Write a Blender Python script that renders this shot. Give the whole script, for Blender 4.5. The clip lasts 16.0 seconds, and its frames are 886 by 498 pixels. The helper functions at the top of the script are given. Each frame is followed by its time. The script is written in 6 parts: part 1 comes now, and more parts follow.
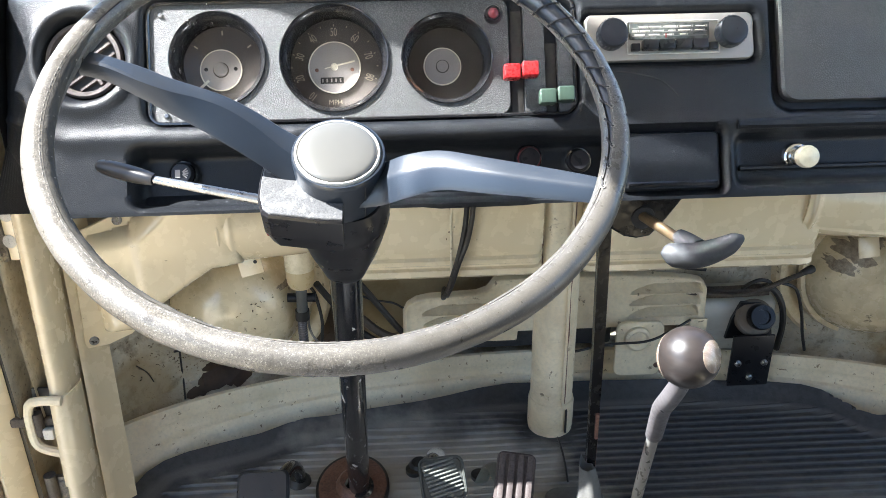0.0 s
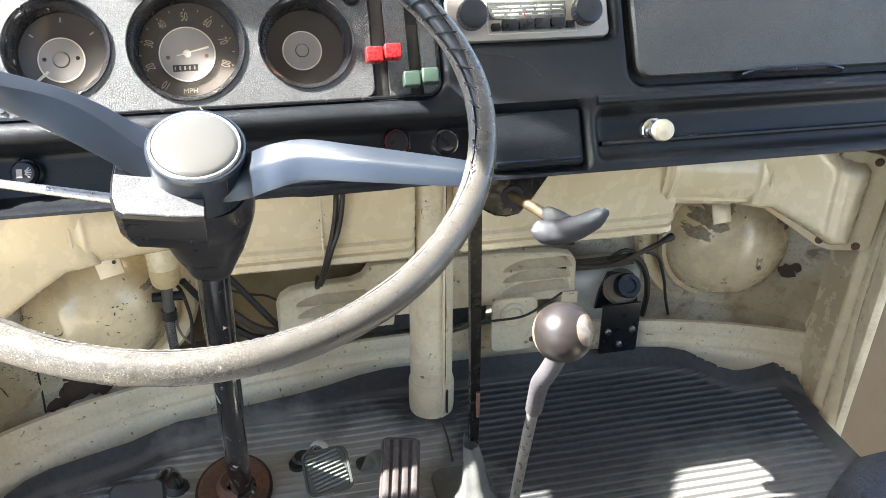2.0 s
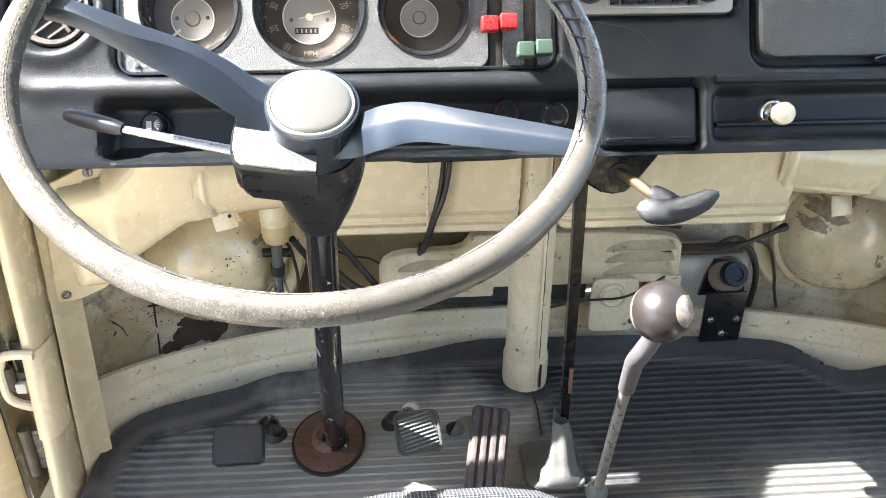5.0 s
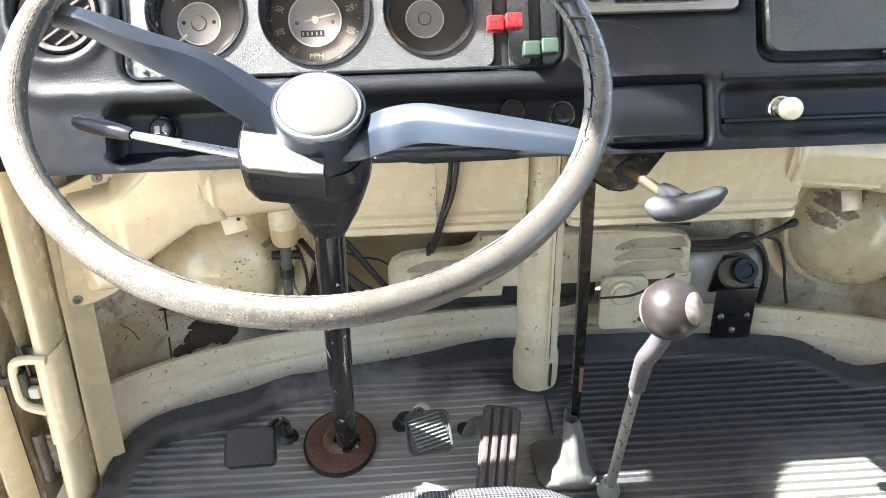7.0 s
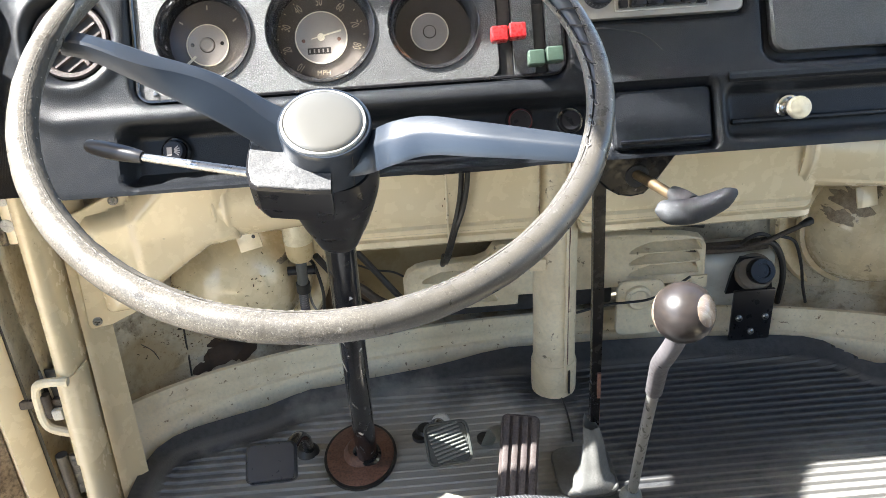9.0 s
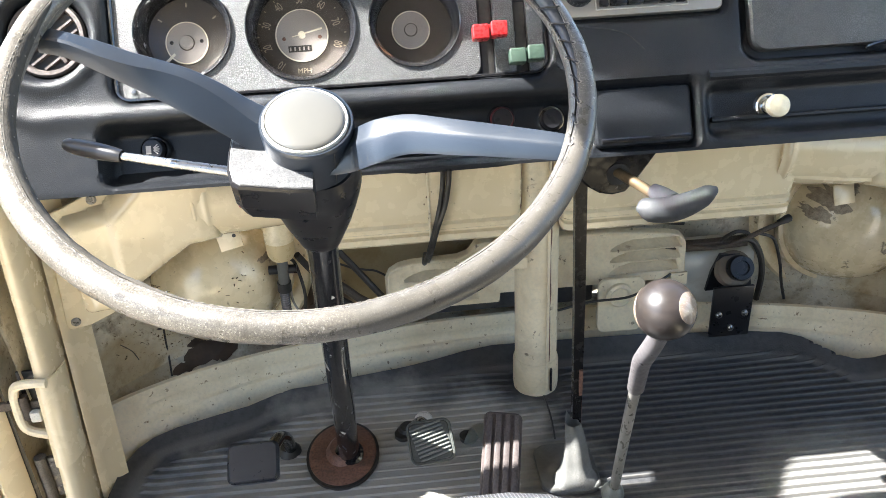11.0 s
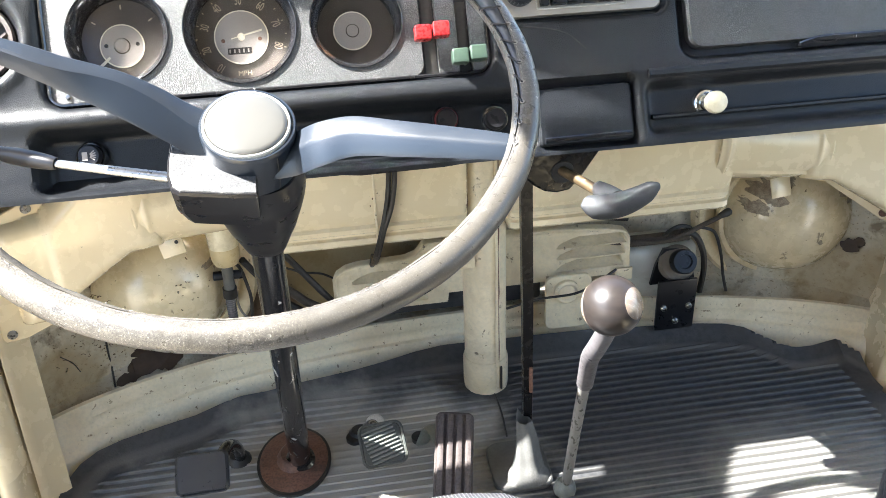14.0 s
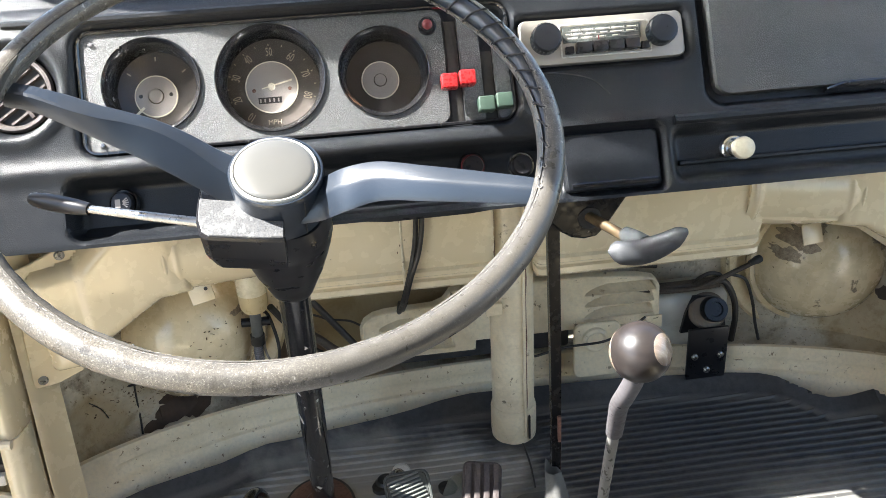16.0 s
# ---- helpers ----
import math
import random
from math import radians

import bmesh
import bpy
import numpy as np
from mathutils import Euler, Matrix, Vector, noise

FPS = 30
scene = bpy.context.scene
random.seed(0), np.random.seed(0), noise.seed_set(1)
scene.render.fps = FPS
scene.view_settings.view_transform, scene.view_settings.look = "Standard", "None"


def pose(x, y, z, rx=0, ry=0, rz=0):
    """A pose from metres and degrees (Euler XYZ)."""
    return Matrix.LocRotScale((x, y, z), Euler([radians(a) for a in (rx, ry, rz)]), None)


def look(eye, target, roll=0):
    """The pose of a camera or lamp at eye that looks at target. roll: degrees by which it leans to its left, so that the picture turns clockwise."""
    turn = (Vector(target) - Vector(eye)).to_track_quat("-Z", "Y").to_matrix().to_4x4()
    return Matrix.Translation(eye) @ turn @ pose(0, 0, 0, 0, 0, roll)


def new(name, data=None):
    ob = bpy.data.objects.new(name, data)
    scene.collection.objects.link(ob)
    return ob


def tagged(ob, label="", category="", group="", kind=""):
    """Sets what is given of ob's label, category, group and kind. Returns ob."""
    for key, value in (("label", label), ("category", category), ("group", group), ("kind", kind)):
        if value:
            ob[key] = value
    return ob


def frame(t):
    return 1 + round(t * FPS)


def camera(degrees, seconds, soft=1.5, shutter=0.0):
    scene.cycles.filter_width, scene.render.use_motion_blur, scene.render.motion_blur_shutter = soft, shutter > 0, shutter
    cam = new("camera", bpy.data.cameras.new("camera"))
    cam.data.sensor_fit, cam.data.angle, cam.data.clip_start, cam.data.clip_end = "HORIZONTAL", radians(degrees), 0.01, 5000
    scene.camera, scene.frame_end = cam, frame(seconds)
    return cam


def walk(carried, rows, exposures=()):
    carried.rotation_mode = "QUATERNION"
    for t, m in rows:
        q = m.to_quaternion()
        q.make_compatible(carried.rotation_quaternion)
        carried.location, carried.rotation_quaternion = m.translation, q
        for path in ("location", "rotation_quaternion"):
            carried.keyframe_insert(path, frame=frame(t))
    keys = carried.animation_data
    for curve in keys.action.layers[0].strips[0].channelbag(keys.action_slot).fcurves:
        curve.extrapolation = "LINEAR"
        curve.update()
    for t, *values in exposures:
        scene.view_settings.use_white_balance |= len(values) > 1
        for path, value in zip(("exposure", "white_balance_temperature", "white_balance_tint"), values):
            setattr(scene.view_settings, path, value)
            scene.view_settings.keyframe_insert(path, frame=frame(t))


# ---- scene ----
cam = camera(55.9, 16.0, soft=0.6)
PATH = [
    (0, (-0.011, -0.041, 0.832), (0.074, 1.757, -0.039), -0.8),
    (0.5, (-0.01, -0.035, 0.833), (0.209, 1.75, -0.042), -1.0),
    (1, (-0.011, -0.032, 0.832), (0.272, 1.742, -0.048), -0.7),
    (1.5, (-0.009, -0.03, 0.832), (0.344, 1.716, -0.077), 0.2),
    (2, (-0.009, -0.028, 0.831), (0.374, 1.711, -0.081), 0.3),
    (2.5, (-0.009, -0.028, 0.828), (0.422, 1.7, -0.081), 0.6),
    (3, (-0.01, -0.026, 0.83), (0.452, 1.685, -0.096), 1.1),
    (3.5, (-0.01, -0.032, 0.829), (0.439, 1.685, -0.093), 2.5),
    (4, (-0.008, -0.038, 0.829), (0.212, 1.723, -0.093), 0.9),
    (4.5, (-0.008, -0.039, 0.828), (0.17, 1.707, -0.13), 0.8),
    (5, (-0.009, -0.04, 0.827), (0.126, 1.709, -0.133), 0.3),
    (7.5, (-0.007, -0.041, 0.829), (0.108, 1.71, -0.132), -1.1),
    (8, (-0.003, -0.044, 0.831), (0.104, 1.707, -0.13), -1.7),
    (8.5, (0.0, -0.047, 0.831), (0.068, 1.71, -0.123), -2.7),
    (9, (0.0, -0.045, 0.83), (0.068, 1.721, -0.107), -3.4),
    (11.5, (-0.002, -0.044, 0.83), (0.119, 1.716, -0.114), -2.7),
    (12, (-0.002, -0.044, 0.829), (0.12, 1.715, -0.114), -2.6),
    (12.5, (0.001, -0.043, 0.831), (0.122, 1.715, -0.115), -3.2),
    (13, (0.001, -0.043, 0.831), (0.12, 1.715, -0.114), -3.5),
    (13.5, (0.0, -0.041, 0.831), (0.129, 1.715, -0.118), -4.0),
    (14, (-0.001, -0.041, 0.83), (0.237, 1.704, -0.119), -2.4),
    (14.5, (0.0, -0.045, 0.829), (0.248, 1.731, -0.057), -2.6),
    (15, (0.001, -0.043, 0.826), (0.202, 1.751, -0.035), -3.3),
    (15.5, (0.001, -0.043, 0.827), (0.186, 1.753, -0.033), -3.4),
    (16, (0.001, -0.043, 0.826), (0.183, 1.763, -0.013), -3.3),
]
walk(cam, [(t, look(eye, target, roll)) for t, eye, target, roll in PATH],
     exposures=[(0.0, 2.82, 6200, 9), (1.0, 2.90, 6430, 9), (2.0, 3.10, 6500, 9), (3.0, 3.40, 6500, 9), (4.0, 3.14, 6500, 9), (5.0, 3.25, 6500, 9), (7.5, 3.30, 6500, 9),
                (8.3, 3.02, 6500, 9), (9.0, 2.89, 6500, 9), (11.5, 3.08, 6500, 9), (12.5, 3.12, 6500, 9), (14.0, 3.22, 6500, 9), (14.6, 2.94, 6500, 9), (16.0, 2.76, 6500, 9)])

# ---------------------------------------------------------------- light
SUN = Vector((-1.0, -0.005, 1.19)).normalized()
sky_world = bpy.data.worlds.new("sky")
scene.world = sky_world
sky_world.use_nodes = True
wt = sky_world.node_tree
sky = wt.nodes.new("ShaderNodeTexSky")
sky.sky_type = "NISHITA"
sky.sun_disc = False
sky.sun_elevation = math.asin(SUN.z)
sky.sun_rotation = math.atan2(SUN.x, SUN.y)
wt.links.new(sky.outputs[0], wt.nodes["Background"].inputs[0])
wt.nodes["Background"].inputs[1].default_value = 0.085
sun_data = bpy.data.lights.new("sun", "SUN")
sun_data.energy, sun_data.angle, sun_data.color = 5.0, radians(0.5), (1.0, 0.98, 0.96)
sun = new("sun", sun_data)
sun.matrix_world = look(SUN * 20, (0, 0, 0))


# ---------------------------------------------------------------- materials
def ramp(nt, fac, stops):
    r = nt.nodes.new("ShaderNodeValToRGB")
    els = r.color_ramp.elements
    while len(els) < len(stops):
        els.new(0.5)
    for el, (at, col) in zip(els, stops):
        el.position = at
        el.color = (*col, 1) if not isinstance(col, (int, float)) else (col, col, col, 1)
    nt.links.new(fac, r.inputs[0])
    return r.outputs[0]


def mix(nt, fac, a, b):
    m = nt.nodes.new("ShaderNodeMix")
    m.data_type = "RGBA"
    for sock, v in ((m.inputs[0], fac), (m.inputs[6], a), (m.inputs[7], b)):
        if isinstance(v, bpy.types.NodeSocket):
            nt.links.new(v, sock)
        elif isinstance(v, (int, float)):
            sock.default_value = v
        else:
            sock.default_value = (*v, 1)
    return m.outputs[2]


def noise_tex(nt, pos, scale, detail=4.0, rough=0.55, dist=0.0, kind="noise"):
    if kind == "noise":
        n = nt.nodes.new("ShaderNodeTexNoise")
        n.inputs["Detail"].default_value, n.inputs["Roughness"].default_value = detail, rough
        n.inputs["Distortion"].default_value = dist
    else:
        n = nt.nodes.new("ShaderNodeTexVoronoi")
        n.feature = kind
    n.inputs["Scale"].default_value = scale
    nt.links.new(pos, n.inputs["Vector"])
    return n.outputs[0]


def stretched(nt, pos, xyz):
    m = nt.nodes.new("ShaderNodeMapping")
    m.inputs["Scale"].default_value = xyz
    nt.links.new(pos, m.inputs["Vector"])
    return m.outputs[0]


def material(name, a, b, rough=0.5, metal=0.0, scale=12.0, fine=0.0, grain=0.0, grain_kind="noise", grain_scale=400.0,
             spots=(), coat=0.0, rough_vary=0.15, stretch=(1, 1, 1), spec=0.5, coat_rough=0.12, groove=0.0):
    """a, b: the colours between which a wide noise drifts. fine: share of a fine noise that darkens. grain: relief in metres.
    spots: rows of (colour, noise scale, from, to, strength) for stains, rust and chips. groove: depth of tone of the lines between grain cells."""
    m = bpy.data.materials.new(name)
    m.use_nodes = True
    nt = m.node_tree
    bsdf = nt.nodes["Principled BSDF"]
    pos = nt.nodes.new("ShaderNodeNewGeometry").outputs["Position"]
    if stretch != (1, 1, 1):
        pos = stretched(nt, pos, stretch)
    wide = noise_tex(nt, pos, scale, 5.0)
    col = mix(nt, ramp(nt, wide, [(0.32, 0.0), (0.68, 1.0)]), a, b)
    if fine:
        dark = tuple(c * (1 - fine) for c in a)
        col = mix(nt, ramp(nt, noise_tex(nt, pos, scale * 14, 3.0), [(0.42, 0.0), (0.72, 1.0)]), col, dark)
    for i, (scol, sscale, lo, hi, strength) in enumerate(spots):
        shifted = nt.nodes.new("ShaderNodeVectorMath")
        shifted.inputs[1].default_value = (3.1 * i + 1.7, 5.3 * i, 1.9 * i)
        nt.links.new(pos, shifted.inputs[0])
        f = ramp(nt, noise_tex(nt, shifted.outputs[0], sscale, 6.0, 0.62, 0.3), [(lo, 0.0), (hi, float(strength))])
        col = mix(nt, f, col, scol)
    if groove:
        cells = noise_tex(nt, pos, grain_scale, kind="DISTANCE_TO_EDGE")
        col = mix(nt, ramp(nt, cells, [(0.04, float(groove)), (0.20, 0.0)]), col, tuple(0.25 * c for c in a))
    nt.links.new(col, bsdf.inputs["Base Color"])
    if rough_vary:
        lo, hi = max(0.02, rough - rough_vary), min(1.0, rough + rough_vary)
        nt.links.new(ramp(nt, noise_tex(nt, pos, scale * 5, 4.0), [(0.3, lo), (0.7, hi)]), bsdf.inputs["Roughness"])
    else:
        bsdf.inputs["Roughness"].default_value = rough
    bsdf.inputs["Metallic"].default_value = metal
    bsdf.inputs["Coat Weight"].default_value = coat
    bsdf.inputs["Coat Roughness"].default_value = coat_rough
    bsdf.inputs["Specular IOR Level"].default_value = spec
    if grain:
        h = ramp(nt, cells, [(0.0, 0.0), (0.28, 1.0)]) if groove else noise_tex(nt, pos, grain_scale, 3.0, kind=grain_kind)
        bump = nt.nodes.new("ShaderNodeBump")
        bump.inputs["Distance"].default_value = grain
        bump.inputs["Strength"].default_value = 1.0
        bump.invert = grain_kind == "F1" and not groove
        nt.links.new(h, bump.inputs["Height"])
        nt.links.new(bump.outputs[0], bsdf.inputs["Normal"])
    return m


RUST = (0.16, 0.07, 0.03)
GRIME = (0.10, 0.075, 0.045)
cream = material("cream_paint", (0.755, 0.645, 0.44), (0.725, 0.605, 0.395), 0.24, scale=9, coat=0.6, coat_rough=0.07, grain=0.00012, grain_scale=25,
                 spots=[((0.42, 0.34, 0.20), 7, 0.50, 0.90, 0.22), (GRIME, 70, 0.70, 0.74, 0.75), (RUST, 38, 0.73, 0.78, 0.6)])
cream_worn = material("worn_cream_paint", (0.77, 0.68, 0.495), (0.72, 0.62, 0.43), 0.4, scale=14, fine=0.15, coat=0.15, grain=0.0002, grain_scale=60,
                      spots=[((0.40, 0.30, 0.16), 12, 0.50, 0.78, 0.7), (GRIME, 60, 0.64, 0.70, 0.85), (RUST, 30, 0.64, 0.74, 0.8)])
rail_paint = material("scuffed_rail_paint", (0.77, 0.68, 0.495), (0.72, 0.62, 0.43), 0.42, scale=14, fine=0.15, coat=0.15, grain=0.0003, grain_scale=60,
                      spots=[((0.50, 0.41, 0.25), 9, 0.50, 0.74, 0.7), ((0.16, 0.10, 0.05), 110, 0.63, 0.68, 0.85), (RUST, 30, 0.66, 0.72, 0.8)])
nose_paint = material("dusty_primer_paint", (0.64, 0.60, 0.49), (0.52, 0.465, 0.35), 0.6, scale=9, fine=0.25, grain=0.001, grain_scale=90,
                      spots=[((0.25, 0.18, 0.08), 8, 0.46, 0.70, 0.8), ((0.10, 0.065, 0.03), 17, 0.56, 0.68, 0.75), (GRIME, 60, 0.58, 0.72, 0.5), ((0.10, 0.06, 0.03), 190, 0.60, 0.68, 0.7)])
bowl_paint = material("bowl_cream_paint", (0.77, 0.655, 0.44), (0.72, 0.60, 0.38), 0.27, scale=12, coat=0.8, coat_rough=0.08, grain=0.00015, grain_scale=40,
                      spots=[((0.34, 0.26, 0.15), 11, 0.48, 0.72, 0.6), (GRIME, 120, 0.66, 0.71, 0.8), ((0.20, 0.15, 0.10), 34, 0.66, 0.70, 0.8)])
vinyl = material("grained_black_vinyl", (0.0108, 0.0124, 0.0150), (0.0155, 0.0170, 0.0196), 0.36, scale=15, grain=0.00013, groove=0.5,
                 grain_scale=520, spots=[((0.03, 0.03, 0.03), 9, 0.60, 0.85, 0.4)], spec=0.3, rough_vary=0.06)
panel_vinyl = material("grained_panel_vinyl", (0.080, 0.081, 0.080), (0.090, 0.091, 0.089), 0.42, scale=20, grain=0.00024, groove=0.85,
                       grain_scale=430, spec=0.6, rough_vary=0.03)
lid_vinyl = material("grained_lid_vinyl", (0.050, 0.051, 0.048), (0.070, 0.069, 0.063), 0.44, scale=10, grain=0.00018, groove=0.7, grain_scale=430)
black_plastic = material("black_plastic", (0.010, 0.010, 0.012), (0.014, 0.014, 0.016), 0.3, scale=12, rough_vary=0.05, spec=0.35,
                         spots=[((0.04, 0.039, 0.037), 60, 0.70, 0.80, 0.25)])
spoke_plastic = material("blue_black_plastic", (0.013, 0.019, 0.029), (0.017, 0.024, 0.035), 0.30, scale=14, grain=0.00008, grain_scale=700,
                         spots=[((0.34, 0.34, 0.34), 60, 0.715, 0.73, 0.8)], spec=0.6, rough_vary=0.015)
scuffed_lit_black = material("scuffed_lit_black_plastic", (0.075, 0.076, 0.078), (0.125, 0.125, 0.124), 0.42, scale=60, fine=0.4, grain=0.0002, grain_scale=500,
                         spots=[((0.30, 0.30, 0.29), 140, 0.56, 0.66, 0.8)])
gloss_black = material("gloss_black_paint", (0.008, 0.008, 0.009), (0.014, 0.014, 0.015), 0.16, scale=20, coat=0.5,
                       spots=[((0.55, 0.53, 0.50), 85, 0.665, 0.685, 0.9), ((0.20, 0.09, 0.04), 18, 0.66, 0.72, 0.7)], stretch=(1, 1, 0.45))
column_paint = material("scratched_column_paint", (0.008, 0.008, 0.009), (0.014, 0.014, 0.015), 0.16, scale=20, coat=0.5,
                        spots=[((0.50, 0.49, 0.47), 75, 0.63, 0.65, 0.9), ((0.17, 0.075, 0.035), 20, 0.69, 0.74, 0.7)], stretch=(1, 1, 0.30))
lever_black = material("lever_black_paint", (0.006, 0.006, 0.007), (0.009, 0.009, 0.010), 0.22, scale=20, spec=0.25, spots=[((0.30, 0.28, 0.26), 60, 0.72, 0.74, 0.7)])
leather = material("worn_tan_leather", (0.108, 0.098, 0.081), (0.130, 0.118, 0.098), 0.36, scale=14, fine=0.35, grain=0.00012, grain_scale=900,
                   spots=[((0.085, 0.075, 0.062), 7, 0.52, 0.80, 0.35), ((0.045, 0.04, 0.036), 1000, 0.47, 0.58, 0.75), ((0.36, 0.34, 0.30), 900, 0.56, 0.66, 0.55), ((0.50, 0.48, 0.44), 150, 0.67, 0.71, 0.7), ((0.40, 0.38, 0.34), 55, 0.70, 0.72, 0.6)], spec=0.6)
dark_leather = material("dark_leather", (0.036, 0.033, 0.028), (0.066, 0.060, 0.050), 0.75, spec=0.25, scale=30, grain=0.0005, grain_scale=420)
thread = material("pale_thread", (0.27, 0.25, 0.22), (0.2, 0.18, 0.155), 0.8, scale=60)
cord = material("black_lace", (0.012, 0.012, 0.012), (0.02, 0.018, 0.016), 0.7, scale=60)
rubber = material("black_rubber_mat", (0.038, 0.040, 0.044), (0.050, 0.051, 0.053), 0.50, scale=7, fine=0.3, grain=0.0004, grain_scale=350,
                  spots=[((0.11, 0.106, 0.098), 4.5, 0.52, 0.75, 0.4), ((0.14, 0.13, 0.11), 160, 0.70, 0.74, 0.5)])


def dirt_light_patch(m, centre, size, colour, strength):
    """A ragged patch of colour on a material: trodden dust, stains, painted light and shade."""
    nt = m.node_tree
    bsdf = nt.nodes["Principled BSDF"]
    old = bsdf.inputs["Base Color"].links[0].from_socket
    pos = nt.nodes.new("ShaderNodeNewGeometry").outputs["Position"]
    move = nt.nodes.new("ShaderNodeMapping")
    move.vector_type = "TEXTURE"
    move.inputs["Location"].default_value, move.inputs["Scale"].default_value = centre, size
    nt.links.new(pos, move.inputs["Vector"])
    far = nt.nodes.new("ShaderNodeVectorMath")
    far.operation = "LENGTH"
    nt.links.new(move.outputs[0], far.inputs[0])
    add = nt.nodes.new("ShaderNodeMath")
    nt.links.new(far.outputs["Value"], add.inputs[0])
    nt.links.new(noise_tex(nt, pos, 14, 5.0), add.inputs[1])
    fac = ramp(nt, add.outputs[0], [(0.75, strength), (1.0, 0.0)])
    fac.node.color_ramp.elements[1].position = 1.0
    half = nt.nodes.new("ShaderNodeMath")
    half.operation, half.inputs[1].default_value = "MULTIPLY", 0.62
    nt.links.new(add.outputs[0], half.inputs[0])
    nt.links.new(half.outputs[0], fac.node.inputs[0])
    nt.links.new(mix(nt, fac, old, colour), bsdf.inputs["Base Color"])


def rib_shading(m, colour):
    """Relief shading put into colour: paler rib tops, 4 to 7 mm over the floor."""
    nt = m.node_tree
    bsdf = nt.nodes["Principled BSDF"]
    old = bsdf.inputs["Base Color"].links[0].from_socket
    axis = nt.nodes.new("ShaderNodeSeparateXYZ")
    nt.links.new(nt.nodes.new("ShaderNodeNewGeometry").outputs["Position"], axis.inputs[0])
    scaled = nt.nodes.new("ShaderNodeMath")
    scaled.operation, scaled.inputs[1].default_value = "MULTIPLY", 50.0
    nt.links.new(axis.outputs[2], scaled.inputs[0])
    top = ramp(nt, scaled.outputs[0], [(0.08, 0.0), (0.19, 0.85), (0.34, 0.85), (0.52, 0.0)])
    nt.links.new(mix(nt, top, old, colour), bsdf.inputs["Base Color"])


# Rib tops coloured paler than the grooves, painting in the relief's shading.
rib_shading(rubber, (0.100, 0.098, 0.094))
# Pale mat patch where the sun falls: its brightness is painted in.
dirt_light_patch(rubber, (0.62, 0.74, 0.0), (0.15, 0.13, 1.0), (0.17, 0.165, 0.15), 0.6)
# Grimy lower right of the rim, with its weaker light painted in too.
dirt_light_patch(leather, (0.07, 0.40, 0.585), (0.15, 0.15, 0.13), (0.062, 0.057, 0.049), 0.8)
# Trodden dust by the pedals, painted paler to replace light missing down there.
dirt_light_patch(rubber, (-0.01, 0.87, 0.0), (0.26, 0.17, 1.0), (0.34, 0.32, 0.28), 0.85)
dirt_light_patch(rubber, (-0.22, 0.80, 0.0), (0.17, 0.15, 1.0), (0.26, 0.25, 0.23), 0.65)
dirt_light_patch(nose_paint, (-0.43, 1.02, 0.09), (0.06, 0.3, 0.07), (0.30, 0.21, 0.085), 0.6)
dirt_light_patch(nose_paint, (0.82, 1.02, 0.10), (0.10, 0.3, 0.09), (0.34, 0.25, 0.12), 0.6)
dirt_light_patch(nose_paint, (-0.03, 1.2, 0.17), (0.20, 0.3, 0.17), (0.33, 0.235, 0.10), 0.8)
dirt_light_patch(nose_paint, (-0.165, 1.17, 0.10), (0.09, 0.3, 0.08), (0.075, 0.04, 0.028), 0.85)
pad_rubber = material("pedal_rubber", (0.012, 0.015, 0.021), (0.019, 0.022, 0.028), 0.30, scale=30, rough_vary=0.03, spec=0.5)
brown_rubber = material("brown_worn_rubber", (0.06, 0.047, 0.044), (0.095, 0.078, 0.072), 0.65, scale=30, fine=0.3)
grey_pad = material("worn_grey_pad", (0.045, 0.05, 0.046), (0.07, 0.075, 0.068), 0.4, scale=40, fine=0.3)
pad_ridge = material("worn_pad_ridge", (0.17, 0.18, 0.165), (0.12, 0.13, 0.115), 0.4, scale=60, fine=0.3)
worn_metal = material("worn_bright_metal", (0.62, 0.60, 0.55), (0.50, 0.48, 0.43), 0.4, scale=40, fine=0.3)
rust_plate = material("rusty_plate", (0.13, 0.065, 0.045), (0.20, 0.10, 0.07), 0.6, scale=22, fine=0.35, grain=0.0005, grain_scale=200,
                      spots=[((0.045, 0.03, 0.025), 20, 0.55, 0.7, 0.8)])
steel = material("dull_steel", (0.42, 0.41, 0.39), (0.30, 0.29, 0.27), 0.32, 0.9, scale=40, fine=0.3)
shaft_metal = material("scratched_bare_steel", (0.36, 0.35, 0.325), (0.27, 0.26, 0.24), 0.35, 0.35, scale=40, spots=[((0.05, 0.05, 0.048), 120, 0.60, 0.66, 0.8)], stretch=(1, 1, 0.2))
chrome = material("chrome", (0.75, 0.75, 0.74), (0.65, 0.65, 0.64), 0.1, 1.0, scale=20, rough_vary=0.05)
brushed = material("satin_metal", (0.47, 0.44, 0.39), (0.41, 0.38, 0.335), 0.40, 0.7, scale=30, rough_vary=0.06)
cap_metal = material("satin_horn_cap", (0.120, 0.118, 0.108), (0.105, 0.103, 0.095), 0.36, 0.25, scale=8, rough_vary=0.04)
# Paler wood for the knob's two sunlit patches.
lit_wood = material("sunlit_polished_wood", (0.30, 0.24, 0.185), (0.20, 0.15, 0.11), 0.25, scale=60, coat=0.7, stretch=(1, 6, 0.3), rough_vary=0.04)
wood = material("polished_brown_wood", (0.018, 0.0153, 0.0145), (0.030, 0.0235, 0.021), 0.36, scale=25, coat=0.10, stretch=(1, 1, 6), rough_vary=0.04)
boot_grey = material("grey_boot_rubber", (0.135, 0.134, 0.125), (0.075, 0.076, 0.072), 0.55, scale=30, fine=0.3)
sleeve = material("grey_plastic_sleeve", (0.12, 0.112, 0.116), (0.088, 0.082, 0.085), 0.4, scale=40)
